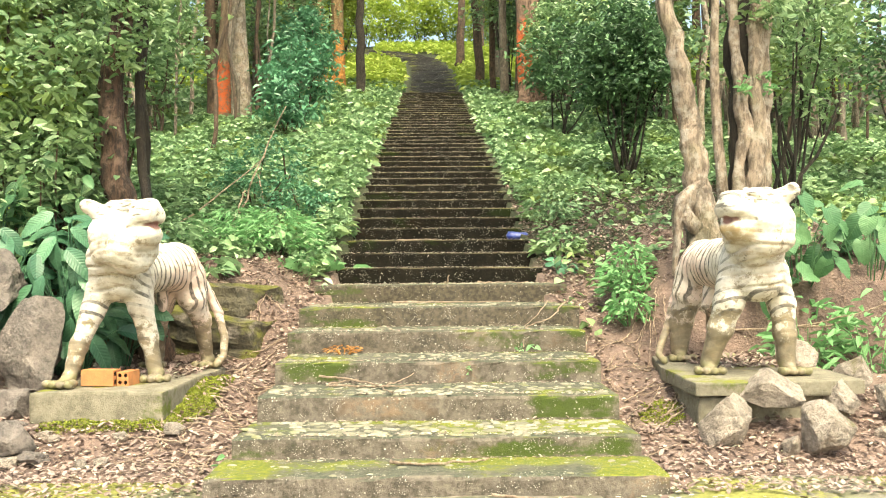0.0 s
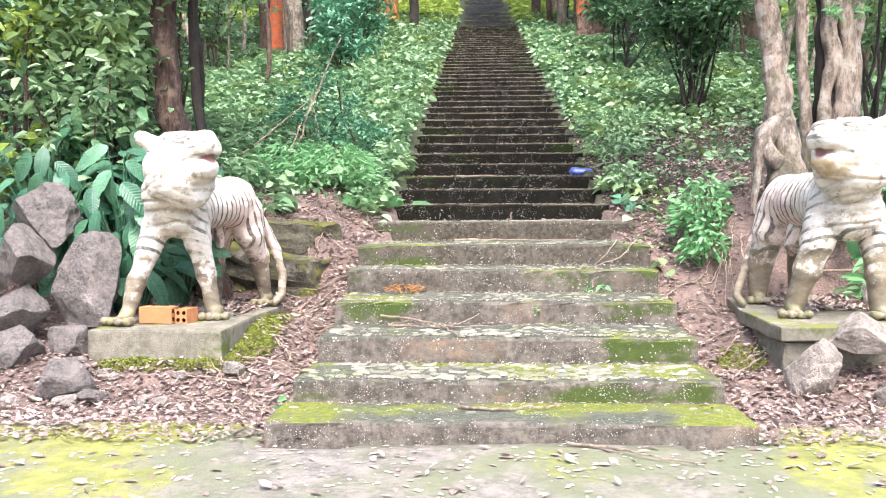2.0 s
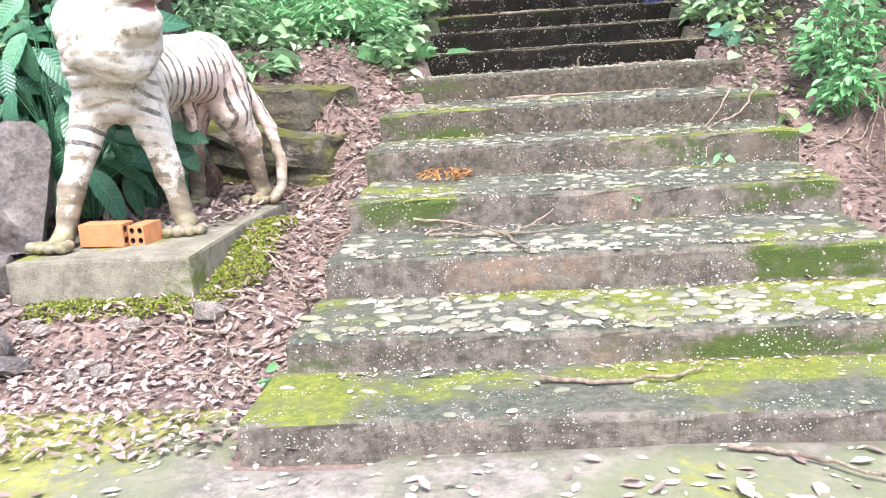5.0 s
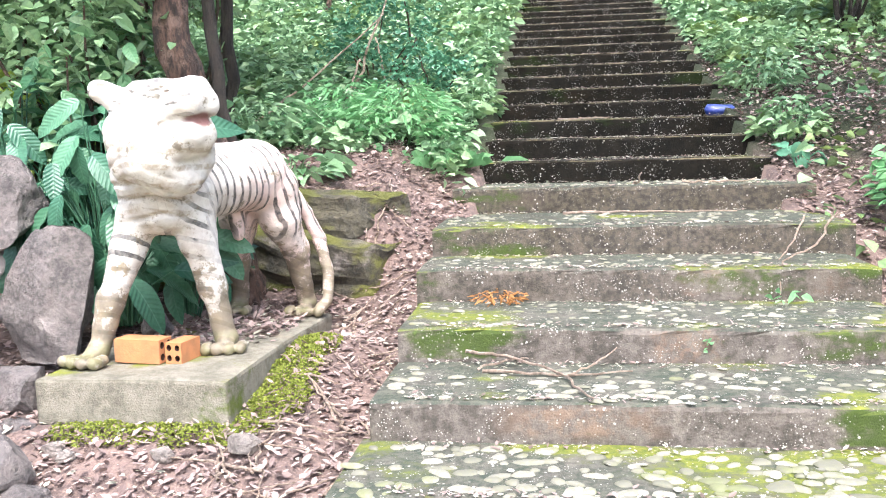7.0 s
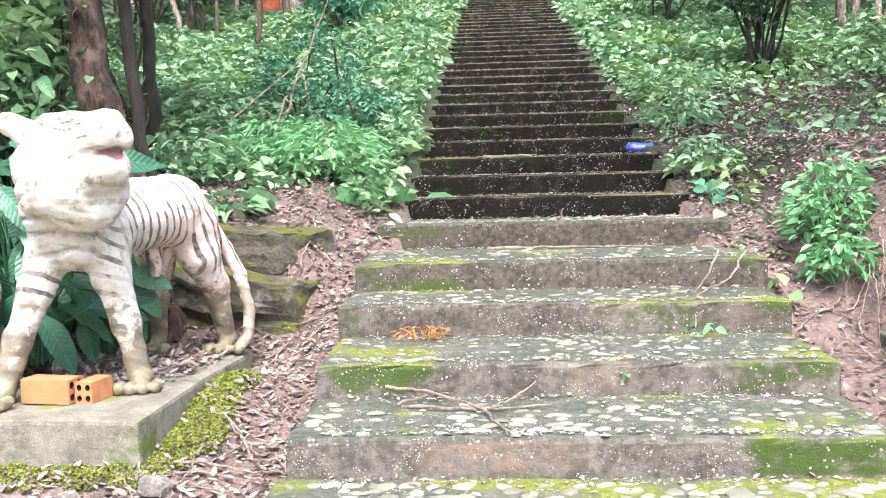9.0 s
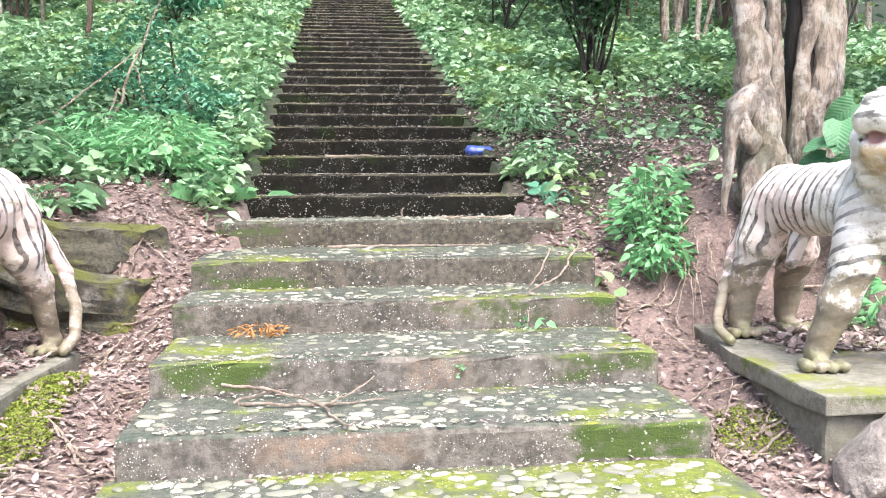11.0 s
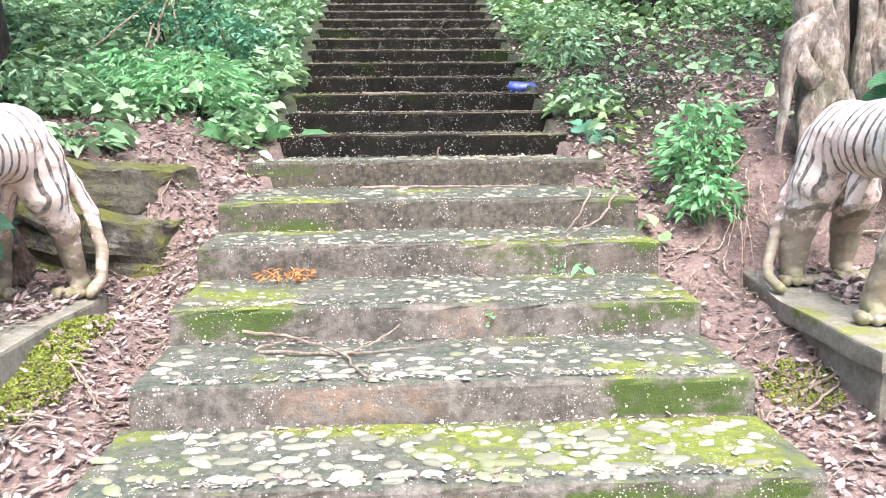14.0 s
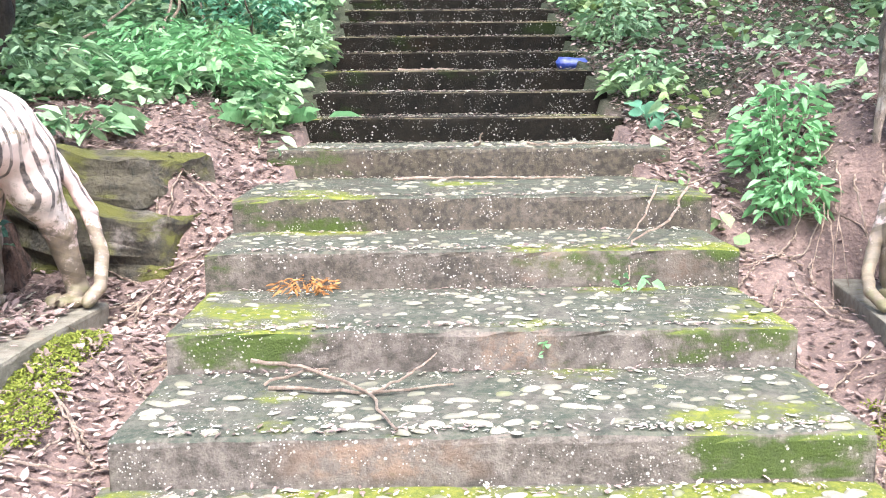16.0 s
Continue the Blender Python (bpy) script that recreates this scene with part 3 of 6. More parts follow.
def skin(D, lo, h):
    """The surface where the sampled distance D crosses zero, as vertex and quad arrays."""
    S = D < 0
    C = [(i, j, k) for i in (0, 1) for j in (0, 1) for k in (0, 1)]
    nx, ny, nz = D.shape

    def corner(A, c):
        return A[c[0]:nx - 1 + c[0], c[1]:ny - 1 + c[1], c[2]:nz - 1 + c[2]]
    count = sum(corner(S, c).astype(np.int8) for c in C)
    live = (count > 0) & (count < 8)
    cells = np.argwhere(live)
    ids = np.full(live.shape, -1, np.int64)
    ids[live] = np.arange(len(cells))
    total, hits = np.zeros((len(cells), 3)), np.zeros(len(cells))
    for a in C:
        for axis in range(3):
            if a[axis]:
                continue
            b = list(a)
            b[axis] = 1
            da, db = corner(D, a)[live], corner(D, b)[live]
            cut = (da < 0) != (db < 0)
            t = np.where(cut, da / np.where(cut, da - db, 1), 0)
            p = np.array(a, float) + np.zeros((len(cells), 3))
            p[:, axis] += t
            total += p * cut[:, None]
            hits += cut
    V = (cells + total / hits[:, None]) * h + lo
    F = []
    for axis in range(3):
        u, w = (axis + 1) % 3, (axis + 2) % 3
        A = np.moveaxis(S, axis, 0)
        edge = np.argwhere(np.moveaxis(A[1:] != A[:-1], 0, axis))
        inside = S[tuple(edge.T)]
        eu, ew = np.eye(3, dtype=int)[u], np.eye(3, dtype=int)[w]
        ok = (edge[:, u] > 0) & (edge[:, w] > 0) & (edge[:, u] < D.shape[u] - 1) & (edge[:, w] < D.shape[w] - 1)
        edge, inside = edge[ok], inside[ok]
        q = np.stack([ids[tuple((edge - d).T)] for d in (eu + ew, ew, 0 * eu, eu)], 1)
        q[~inside] = q[~inside][:, ::-1]
        F.append(q)
    return V, np.concatenate(F)


def tiger_shape(name, limbs, folds, mat, carve=()):
    """One cast body: round cones blended into a single skin."""
    h = 0.010
    ends = [(p, r) for links in limbs for p, r in links]
    lo = np.min([np.array(p) - r for p, r in ends], 0) - 0.05
    hi = np.max([np.array(p) + r for p, r in ends], 0) + 0.05
    ax = [np.arange(lo[k], hi[k], h) for k in range(3)]
    D = np.full([len(a) for a in ax], 0.2)

    def cone(a, ra, b, rb, reach):
        lo_, hi_ = np.minimum(np.array(a) - ra, np.array(b) - rb) - reach, np.maximum(np.array(a) + ra, np.array(b) + rb) + reach
        sl = tuple(slice(*np.searchsorted(ax[k], (lo_[k], hi_[k]))) for k in range(3))
        P = np.stack(np.meshgrid(*(ax[k][sl[k]] for k in range(3)), indexing="ij"), -1) - np.array(a)
        ab = np.array(b) - np.array(a)
        t = np.clip(P @ ab / max(ab @ ab, 1e-9), 0, 1)
        return sl, np.linalg.norm(P - t[..., None] * ab, axis=-1) - (ra + (rb - ra) * t)

    for links in limbs:
        for (p0, r0), (p1, r1) in zip(links, links[1:] if len(links) > 1 else links):
            k = 0.006 if min(r0, r1) < 0.032 else 0.012 if min(r0, r1) < 0.045 else 0.035
            sl, d = cone(p0, r0, p1, r1, 0.08)
            e = D[sl]
            m = np.clip(0.5 + 0.5 * (e - d) / k, 0, 1)
            D[sl] = e * (1 - m) + d * m - k * m * (1 - m)
    for (p0, r0), (p1, r1) in carve:
        sl, d = cone(p0, r0, p1, r1, 0.02)
        D[sl] = np.maximum(D[sl], -d)
    V, F = skin(D, lo, h)
    ob = mesh_object(name, V, F, mat, None, True)
    co, no = [v.co.copy() for v in ob.data.vertices], [v.normal.copy() for v in ob.data.vertices]
    out = []
    for p, n in zip(co, no):
        d = 0.007 * noise.noise(p * 9) + 0.004 * noise.noise(p * 24)
        for centre, reach, count, depth in folds:
            q = p - Vector(centre)
            if q.length < reach:
                d -= depth * max(0.0, math.sin((q.z + 0.8 * q.x * q.x) * count + 5.0 * noise.noise(p * 4))) ** 3 * (1 - q.length / reach)
        out += list(p + n * d)
    ob.data.vertices.foreach_set("co", out)
    ob.data.update()
    return ob


def paw(p, heading, r=0.07):
    h = Vector((math.cos(heading), math.sin(heading), 0))
    s = Vector((-h.y, h.x, 0))
    p = Vector(p)
    out = [[(tuple(p + Vector((0, 0, r * 0.80))), r * 0.80), (tuple(p + h * 0.045 + Vector((0, 0, r * 0.55))), r * 0.56)]]
    for k in (-1.5, -0.5, 0.5, 1.5):
        a = p + h * (0.085 + 0.014 * (2 - abs(k))) + s * k * 0.054 + Vector((0, 0, 0.030))
        out.append([(tuple(a - h * 0.02), 0.026), (tuple(a + h * 0.040), 0.029)])
    return out


def chain(*rows):
    return [((x, y, z), r) for x, y, z, r in rows]


def head(centre, look_dir, gape=0.03, size=1.0):
    """A big cat's head: flat skull, brows, ruffed cheeks, square muzzle, open jaw and round ears."""
    f = Vector(look_dir).normalized()
    s = f.cross(Vector((0, 0, 1))).normalized()
    u = s.cross(f)
    c = Vector(centre)

    def at(a, b, d):
        return tuple(c + (f * a + s * b + u * d) * size)
    out = [[(at(-0.04, 0, 0.0), 0.155)], [(at(0.08, 0.0, 0.055), 0.095), (at(0.205, 0, 0.070), 0.070)],
           [(at(0.05, 0, -0.085), 0.115), (at(0.135, 0, -0.080 - gape), 0.080)],
           [(at(0.225, -0.026, 0.098), 0.036), (at(0.225, 0.026, 0.098), 0.036)]]
    for k in (-1, 1):
        out += [[(at(0.0, k * 0.080, 0.098), 0.058), (at(0.115, k * 0.070, 0.105), 0.046)],
                [(at(0.035, k * 0.095, -0.045), 0.110), (at(0.02, k * 0.075, -0.145), 0.115), (at(0.04, k * 0.035, -0.215), 0.085)],
                [(at(-0.08, k * 0.115, -0.03), 0.080), (at(-0.09, k * 0.10, -0.15), 0.080)],
                [(at(0.150, k * 0.056, 0.026), 0.060), (at(0.215, k * 0.044, 0.032), 0.056)],
                [(at(0.135, k * 0.045, -0.080 - gape), 0.066), (at(0.195, k * 0.032, -0.068 - gape), 0.054)],
                [(at(0.145, k * 0.088, 0.066), 0.022)],
                [(at(-0.09, k * 0.125, 0.105), 0.050), (at(-0.115, k * 0.170, 0.135), 0.044)]]
    cuts = []
    for k in (-1, 1):
        cuts += [[(at(0.10, k * 0.130, -0.040), 0.007), (at(0.19, k * 0.095, -0.027), 0.016)], [(at(0.19, k * 0.095, -0.027), 0.015), (at(0.285, 0.0, -0.024), 0.014)],
                 [(at(0.12, k * 0.115, 0.056), 0.010), (at(0.17, k * 0.072, 0.086), 0.010)], [(at(0.12, k * 0.12, 0.090), 0.008), (at(0.16, k * 0.075, 0.112), 0.008)],
                 [(at(-0.087, k * 0.178, 0.142), 0.024), (at(-0.065, k * 0.185, 0.142), 0.018)], [(at(0.05, k * 0.03, 0.160), 0.009), (at(0.12, k * 0.015, 0.158), 0.009)],
                 [(at(-0.02, k * 0.165, -0.02), 0.006), (at(0.0, k * 0.17, -0.15), 0.007)], [(at(0.05, k * 0.17, -0.03), 0.006), (at(0.06, k * 0.15, -0.18), 0.007)]]
    cuts.append([(at(0.18, -0.03, -0.026), 0.011), (at(0.18, 0.03, -0.026), 0.011)])
    return [[(p, q * size) for p, q in links] for links in out], [[(p, q * size) for p, q in links] for links in cuts], at


def mouth_paint(m, centre, reach, rust=0.0):
    """Faded red paint inside the open mouth."""
    d = m.t.nodes.new("ShaderNodeVectorMath")
    d.operation = "DISTANCE"
    m.put(d.inputs[0], m.pos.outputs["Position"])
    d.inputs[1].default_value = centre
    base = m.b.inputs["Base Color"].links[0].from_socket
    if rust:
        near = m.math("MULTIPLY", m.step(d.outputs["Value"], 0.10, 0.24, 1, 0), m.step(m.axis(2), centre[2] - 0.02, centre[2] - 0.05, 0, 1))
        base = m.mix(m.math("MULTIPLY", near, m.step(m.noise(14, 5, 0.7), 0.36, 0.55, 0.1, rust)), base, (0.34, 0.225, 0.09))
    m.color(m.mix(m.step(d.outputs["Value"], reach * 0.72, reach, 0.9, 0), base, (0.15, 0.045, 0.038)))


def build_left_tiger():
    h, cuts, at = head((-2.255, 1.49, 1.500), (0.89, -0.43, 0.13), 0.012, 1.12)
    limbs = h + [
        chain((-2.33, 1.58, 1.42, 0.165), (-2.385, 1.67, 1.28, 0.185), (-2.385, 1.77, 1.20, 0.20), (-2.345, 1.95, 1.20, 0.195), (-2.25, 2.20, 1.22, 0.178), (-2.18, 2.42, 1.225, 0.185), (-2.16, 2.52, 1.17, 0.17)),
        chain((-2.38, 1.72, 1.14, 0.17), (-2.36, 1.86, 1.10, 0.14)),
        chain((-2.47, 1.72, 1.13, 0.115), (-2.535, 1.67, 0.92, 0.080), (-2.61, 1.61, 0.68, 0.060), (-2.655, 1.57, 0.47, 0.050)),
        chain((-2.27, 1.80, 1.16, 0.125), (-2.24, 1.79, 0.95, 0.088), (-2.19, 1.82, 0.70, 0.063), (-2.15, 1.84, 0.47, 0.050)),
        chain((-2.09, 2.50, 1.14, 0.140), (-2.065, 2.52, 0.98, 0.108), (-2.02, 2.64, 0.78, 0.072), (-2.01, 2.76, 0.50, 0.050)),
        chain((-2.26, 2.50, 1.14, 0.14), (-2.34, 2.56, 0.94, 0.11), (-2.40, 2.70, 0.72, 0.075), (-2.42, 2.78, 0.50, 0.055)),
        chain((-2.02, 2.60, 1.12, 0.045), (-1.965, 2.68, 1.00, 0.036), (-1.90, 2.72, 0.84, 0.034), (-1.85, 2.70, 0.64, 0.033), (-1.845, 2.64, 0.50, 0.031), (-1.89, 2.58, 0.435, 0.030)),
        chain((-2.26, 2.36, 1.04, 0.05), (-2.26, 2.38, 0.90, 0.03)),
    ]
    for p, a in (((-2.66, 1.55, 0.40), -1.75), ((-2.14, 1.83, 0.40), -1.35), ((-2.00, 2.76, 0.40), -1.5), ((-2.42, 2.76, 0.40), -1.6)):
        limbs += paw(p, a)
    m = mat_tiger("white_tiger_paint", (-2.42, 1.76, 0.40), (0.35, 0.935, 0.05))
    mouth_paint(m, at(0.195, 0.0, -0.026), 0.080)
    ob = tiger_shape("tiger_statue", limbs, [((-2.38, 1.52, 1.20), 0.34, 72, 0.026), ((-2.25, 1.50, 1.45), 0.30, 150, 0.006)], m.m, cuts)
    tagged(ob, "white striped tiger statue with raised head, paint chipped", "statue", "tiger statues")


def build_right_tiger():
    h, cuts, at = head((2.05, 1.34, 1.545), (-0.87, -0.48, -0.02), 0.010, 1.15)
    limbs = h + [
        chain((2.09, 1.43, 1.44, 0.165), (2.10, 1.50, 1.33, 0.190), (2.10, 1.56, 1.22, 0.20), (2.075, 1.74, 1.23, 0.195), (2.02, 2.02, 1.225, 0.178), (1.985, 2.26, 1.22, 0.178), (1.975, 2.38, 1.17, 0.165)),
        chain((2.10, 1.48, 1.13, 0.185), (2.08, 1.64, 1.09, 0.14)),
        chain((1.98, 1.55, 1.15, 0.125), (1.91, 1.50, 0.95, 0.100), (1.855, 1.53, 0.76, 0.082), (1.80, 1.60, 0.53, 0.062)),
        chain((2.24, 1.56, 1.15, 0.12), (2.29, 1.54, 0.94, 0.092), (2.31, 1.53, 0.72, 0.073), (2.32, 1.53, 0.53, 0.060)),
        chain((1.915, 2.34, 1.13, 0.145), (1.88, 2.36, 0.99, 0.120), (1.855, 2.48, 0.76, 0.088), (1.835, 2.50, 0.54, 0.068)),
        chain((2.07, 2.38, 1.12, 0.140), (2.14, 2.44, 0.93, 0.110), (2.17, 2.58, 0.74, 0.080), (2.17, 2.62, 0.54, 0.064)),
        chain((1.88, 2.48, 1.12, 0.040), (1.81, 2.54, 0.95, 0.031), (1.75, 2.52, 0.72, 0.028), (1.67, 2.42, 0.58, 0.027), (1.615, 2.28, 0.52, 0.026), (1.63, 2.16, 0.478, 0.024)),
        chain((1.98, 2.12, 1.04, 0.055), (1.93, 2.10, 0.90, 0.035)),
    ]
    for p, a in (((1.79, 1.59, 0.45), -1.75), ((2.32, 1.52, 0.45), -1.5), ((1.83, 2.48, 0.45), -1.6), ((2.17, 2.60, 0.45), -1.5)):
        limbs += paw(p, a)
    m = mat_tiger("worn_white_tiger_paint", (2.09, 1.50, 0.45), (-0.13, 0.991, 0.03), 0.05, 1.0)
    mouth_paint(m, at(0.195, 0.0, -0.026), 0.080, 0.75)
    ob = tiger_shape("tiger_statue", limbs, [((2.08, 1.38, 1.22), 0.34, 72, 0.026), ((2.0, 1.34, 1.5), 0.30, 150, 0.007)], m.m, cuts)
    tagged(ob, "white striped tiger statue turning its head, legs muddy", "statue", "tiger statues")


build_left_tiger()
build_right_tiger()


def slab(corners, top, bottom, seed, bevel=0.02):
    """A worn concrete slab over a four-cornered outline."""
    bm = bmesh.new()
    lo = [bm.verts.new((x, y, bottom)) for x, y in corners]
    hi = [bm.verts.new((x, y, top)) for x, y in corners]
    bm.faces.new(lo[::-1])
    bm.faces.new(hi)
    for i in range(len(corners)):
        j = (i + 1) % len(corners)
        bm.faces.new((lo[i], lo[j], hi[j], hi[i]))
    bmesh.ops.bevel(bm, geom=list(bm.edges), offset=bevel, segments=2, affect="EDGES", profile=0.6)
    bmesh.ops.triangulate(bm, faces=bm.faces)
    bmesh.ops.subdivide_edges(bm, edges=[e for e in bm.edges if e.calc_length() > 0.12], cuts=3, use_grid_fill=True)
    bmesh.ops.triangulate(bm, faces=bm.faces)
    for v in bm.verts:
        p = v.co + Vector((seed, 0, 0))
        v.co += Vector((noise.noise(p * 4), noise.noise(p * 4 + Vector((9, 0, 0))), noise.noise(p * 6))) * 0.012 + noise.noise_vector(p * 19) * 0.005
    return bm


def rock_object(name, place, size, seed, mat, turn=0.0, parent=None, facets=16, rough=0.05):
    """A stone broken along flat planes, with worn edges and a pitted face."""
    r0 = random.Random(seed)
    bm = bmesh.new()
    bmesh.ops.create_icosphere(bm, subdivisions=4, radius=1.0)
    planes = []
    for _ in range(facets):
        n = Vector((r0.gauss(0, 1), r0.gauss(0, 1), r0.gauss(0, 0.8))).normalized()
        planes.append((n, r0.uniform(0.44, 0.76)))
    off = Vector((seed * 3.1, seed * 1.7, 0))
    for v in bm.verts:
        p = v.co.normalized()
        for n, d in planes:
            k = p.dot(n) - d
            if k > 0:
                p = p - n * k
        p = p + p.normalized() * (rough * noise.noise(p * 1.8 + off) + 0.05 * noise.noise(p * 5 + off) + 0.022 * noise.noise(p * 13 + off))
        v.co = Vector((p.x * size[0], p.y * size[1], p.z * size[2]))
    me = bpy.data.meshes.new(name)
    bm.to_mesh(me)
    bm.free()
    me.materials.append(mat)
    ob = new(name, me)
    ob.location = place
    ob.rotation_euler = (0, 0, turn)
    ob.parent = parent
    return ob


left_plinth = empty("plinth", (-2.3, 2.0, 0.15), "low mossy concrete plinth under the tiger statue", "plinth", "plinths")


def under(name, bm, mat, parent, label=""):
    ob = part(name, bm, mat, parent, label)
    ob.matrix_parent_inverse = Matrix.Translation(parent.location).inverted()
    return ob


under("slab", slab([(-2.80, 1.25), (-1.93, 1.27), (-1.85, 2.74), (-2.70, 2.92)], 0.40, 0.08, 1.0), SLAB, left_plinth)
right_plinth = empty("plinth", (2.1, 2.0, 0.2), "low concrete plinth of two stacked slabs under the tiger", "plinth", "plinths")
under("top_slab", slab([(1.54, 1.06), (2.68, 1.16), (2.66, 3.08), (1.74, 3.08), (1.57, 2.04)], 0.45, 0.355, 2.0, 0.012), SLAB, right_plinth)
under("base_slab", slab([(1.57, 1.12), (2.62, 1.22), (2.60, 3.02), (1.80, 3.02), (1.61, 2.04)], 0.35, 0.02, 3.0), SLAB, right_plinth)

MOSS = mat_leaf("moss", (0.14, 0.17, 0.02), (0.25, 0.28, 0.045), 0.95, 0.15)


def moss_mat(name, corners, n, label):
    """A cushion of moss as a felt of tiny blades over a low mound."""
    xs = np.array(corners)
    lo, hi = xs.min(0), xs.max(0)
    P = rng.uniform(lo, hi, (n, 2))
    mid = (lo + hi) / 2
    d = np.linalg.norm((P - mid) / ((hi - lo) / 2), axis=1) + 0.45 * wobble(P[:, 0], P[:, 1], 11.0) + 0.2 * wobble(P[:, 0], P[:, 1], 31.0)
    P, d = P[d < 1], d[d < 1]
    z = ground_z(P[:, 0], P[:, 1]) + 0.035 * (1 - d) + rng.uniform(0, 0.015, len(P))
    ob = leaf_cloud(name, np.c_[P, z], random_dirs(len(P), 0.7, 0.6), rng.uniform(0.010, 0.022, len(P)), rng.uniform(0.007, 0.013, len(P)), MOSS)
    tagged(ob, label, "moss", kind="stuff")


moss_mat("moss", [(-1.96, 1.15), (-1.66, 2.45)], 8000, "bright yellow-green moss beside the plinth")
moss_mat("moss", [(-2.75, 1.10), (-1.85, 1.28)], 2600, "bright yellow-green moss along the plinth foot")
moss_mat("moss", [(1.28, 1.28), (1.58, 1.75)], 1500, "bright yellow-green moss beside the slabs")

BRICK = Mat("fired_brick", 0.85)
BRICK.color(BRICK.mix(BRICK.step(BRICK.noise(14, 5), 0.35, 0.7), (0.46, 0.19, 0.075), (0.33, 0.15, 0.065))).bump(BRICK.noise(60, 4), 0.5, 0.006)
# Brick colour darkened for the hole walls, painting in the shade inside.
HOLE_SHADE = Mat("shaded_brick_hole", 0.95).color((0.05, 0.02, 0.012)).m


def hollow_brick(name, place, turn, label):
    """A hollow clay brick with four round holes through its ends."""
    L, W, H, n = 0.20, 0.105, 0.105, 12
    bm = bmesh.new()
    rims = []
    for y in (-L / 2, L / 2):
        outer = {}
        for cx in (-1, 0, 1):
            for cz in (-1, 0, 1):
                outer[cx, cz] = bm.verts.new((cx * W / 2, y, cz * H / 2))
        holes = {}
        for hx in (-1, 1):
            for hz in (-1, 1):
                ring = [bm.verts.new((hx * W / 4 + 0.016 * math.cos(2 * math.pi * k / n), y, hz * H / 4 + 0.016 * math.sin(2 * math.pi * k / n))) for k in range(n)]
                x0, x1, z0, z1 = (-1, 0, -1, 0)
                if hx > 0:
                    x0, x1 = 0, 1
                if hz > 0:
                    z0, z1 = 0, 1
                quad = [outer[x1, z1], outer[x0, z1], outer[x0, z0], outer[x1, z0]]
                q = n // 4
                for i in range(4):
                    bm.faces.new([quad[i], quad[(i + 1) % 4]] + [ring[(i * q + q // 2 + k) % n] for k in range(q, -1, -1)])
                holes[hx, hz] = ring
        rims.append((outer, holes))
    (o0, h0), (o1, h1) = rims
    loop = [(-1, -1), (0, -1), (1, -1), (1, 0), (1, 1), (0, 1), (-1, 1), (-1, 0)]
    for a, b in zip(loop, loop[1:] + loop[:1]):
        bm.faces.new((o0[a], o0[b], o1[b], o1[a]))
    for key in h0:
        for k in range(n):
            bm.faces.new((h0[key][k], h0[key][(k + 1) % n], h1[key][(k + 1) % n], h1[key][k])).material_index = 1
    bmesh.ops.recalc_face_normals(bm, faces=bm.faces)
    me = bpy.data.meshes.new(name)
    bm.to_mesh(me)
    bm.free()
    me.materials.append(BRICK.m)
    me.materials.append(HOLE_SHADE)
    ob = new(name, me)
    ob.location, ob.rotation_euler = place, (0, 0, radians(turn))
    return tagged(ob, label, "brick", "hollow bricks")


hollow_brick("brick", (-2.445, 1.57, 0.460), 82, "orange hollow clay brick lying on the plinth").scale = (1.0, 1.18, 1.04)
hollow_brick("brick", (-2.265, 1.60, 0.452), -9, "orange hollow clay brick with four holes showing").scale = (0.80, 0.8, 0.92)

# ---- rocks ----
for i, (x, y, z, sx, sy, sz, turn, mat) in enumerate([
        (-3.0, 1.80, 0.68, 0.36, 0.32, 0.41, 0.4, ROCK), (-3.42, 1.68, 0.84, 0.36, 0.30, 0.24, 1.2, ROCK), (-3.40, 2.02, 1.10, 0.40, 0.34, 0.28, 2.2, ROCK), (-3.46, 1.62, 0.46, 0.34, 0.30, 0.24, 2.9, ROCK),
        (-3.30, 1.28, 0.26, 0.32, 0.24, 0.22, 0.8, ROCK), (-2.98, 1.44, 0.28, 0.24, 0.18, 0.16, 2.6, ROCK), (-2.76, 0.84, 0.13, 0.21, 0.16, 0.17, 1.0, ROCK),
        (-3.35, 0.85, 0.12, 0.2, 0.15, 0.12, 0.2, ROCK), (-3.85, 1.15, 0.22, 0.3, 0.24, 0.22, 1.9, ROCK), (-2.55, 0.78, 0.07, 0.13, 0.10, 0.07, 0.3, ROCK),
        (-3.95, 1.80, 0.70, 0.36, 0.32, 0.5, 2.9, ROCK), (-2.90, 1.24, 0.18, 0.11, 0.09, 0.09, 2.9, ROCK), (-2.62, 2.1, 0.46, 0.17, 0.13, 0.11, 1.9, ROCK)]):
    ob = rock_object("rock", (x, y, z), (sx, sy, sz), 11 + i, mat, turn)
    tagged(ob, "grey-brown angular boulder among leaf litter" if sx > 0.25 else "small grey angular stone on leaf litter", "rock", "rocks by the plinths")
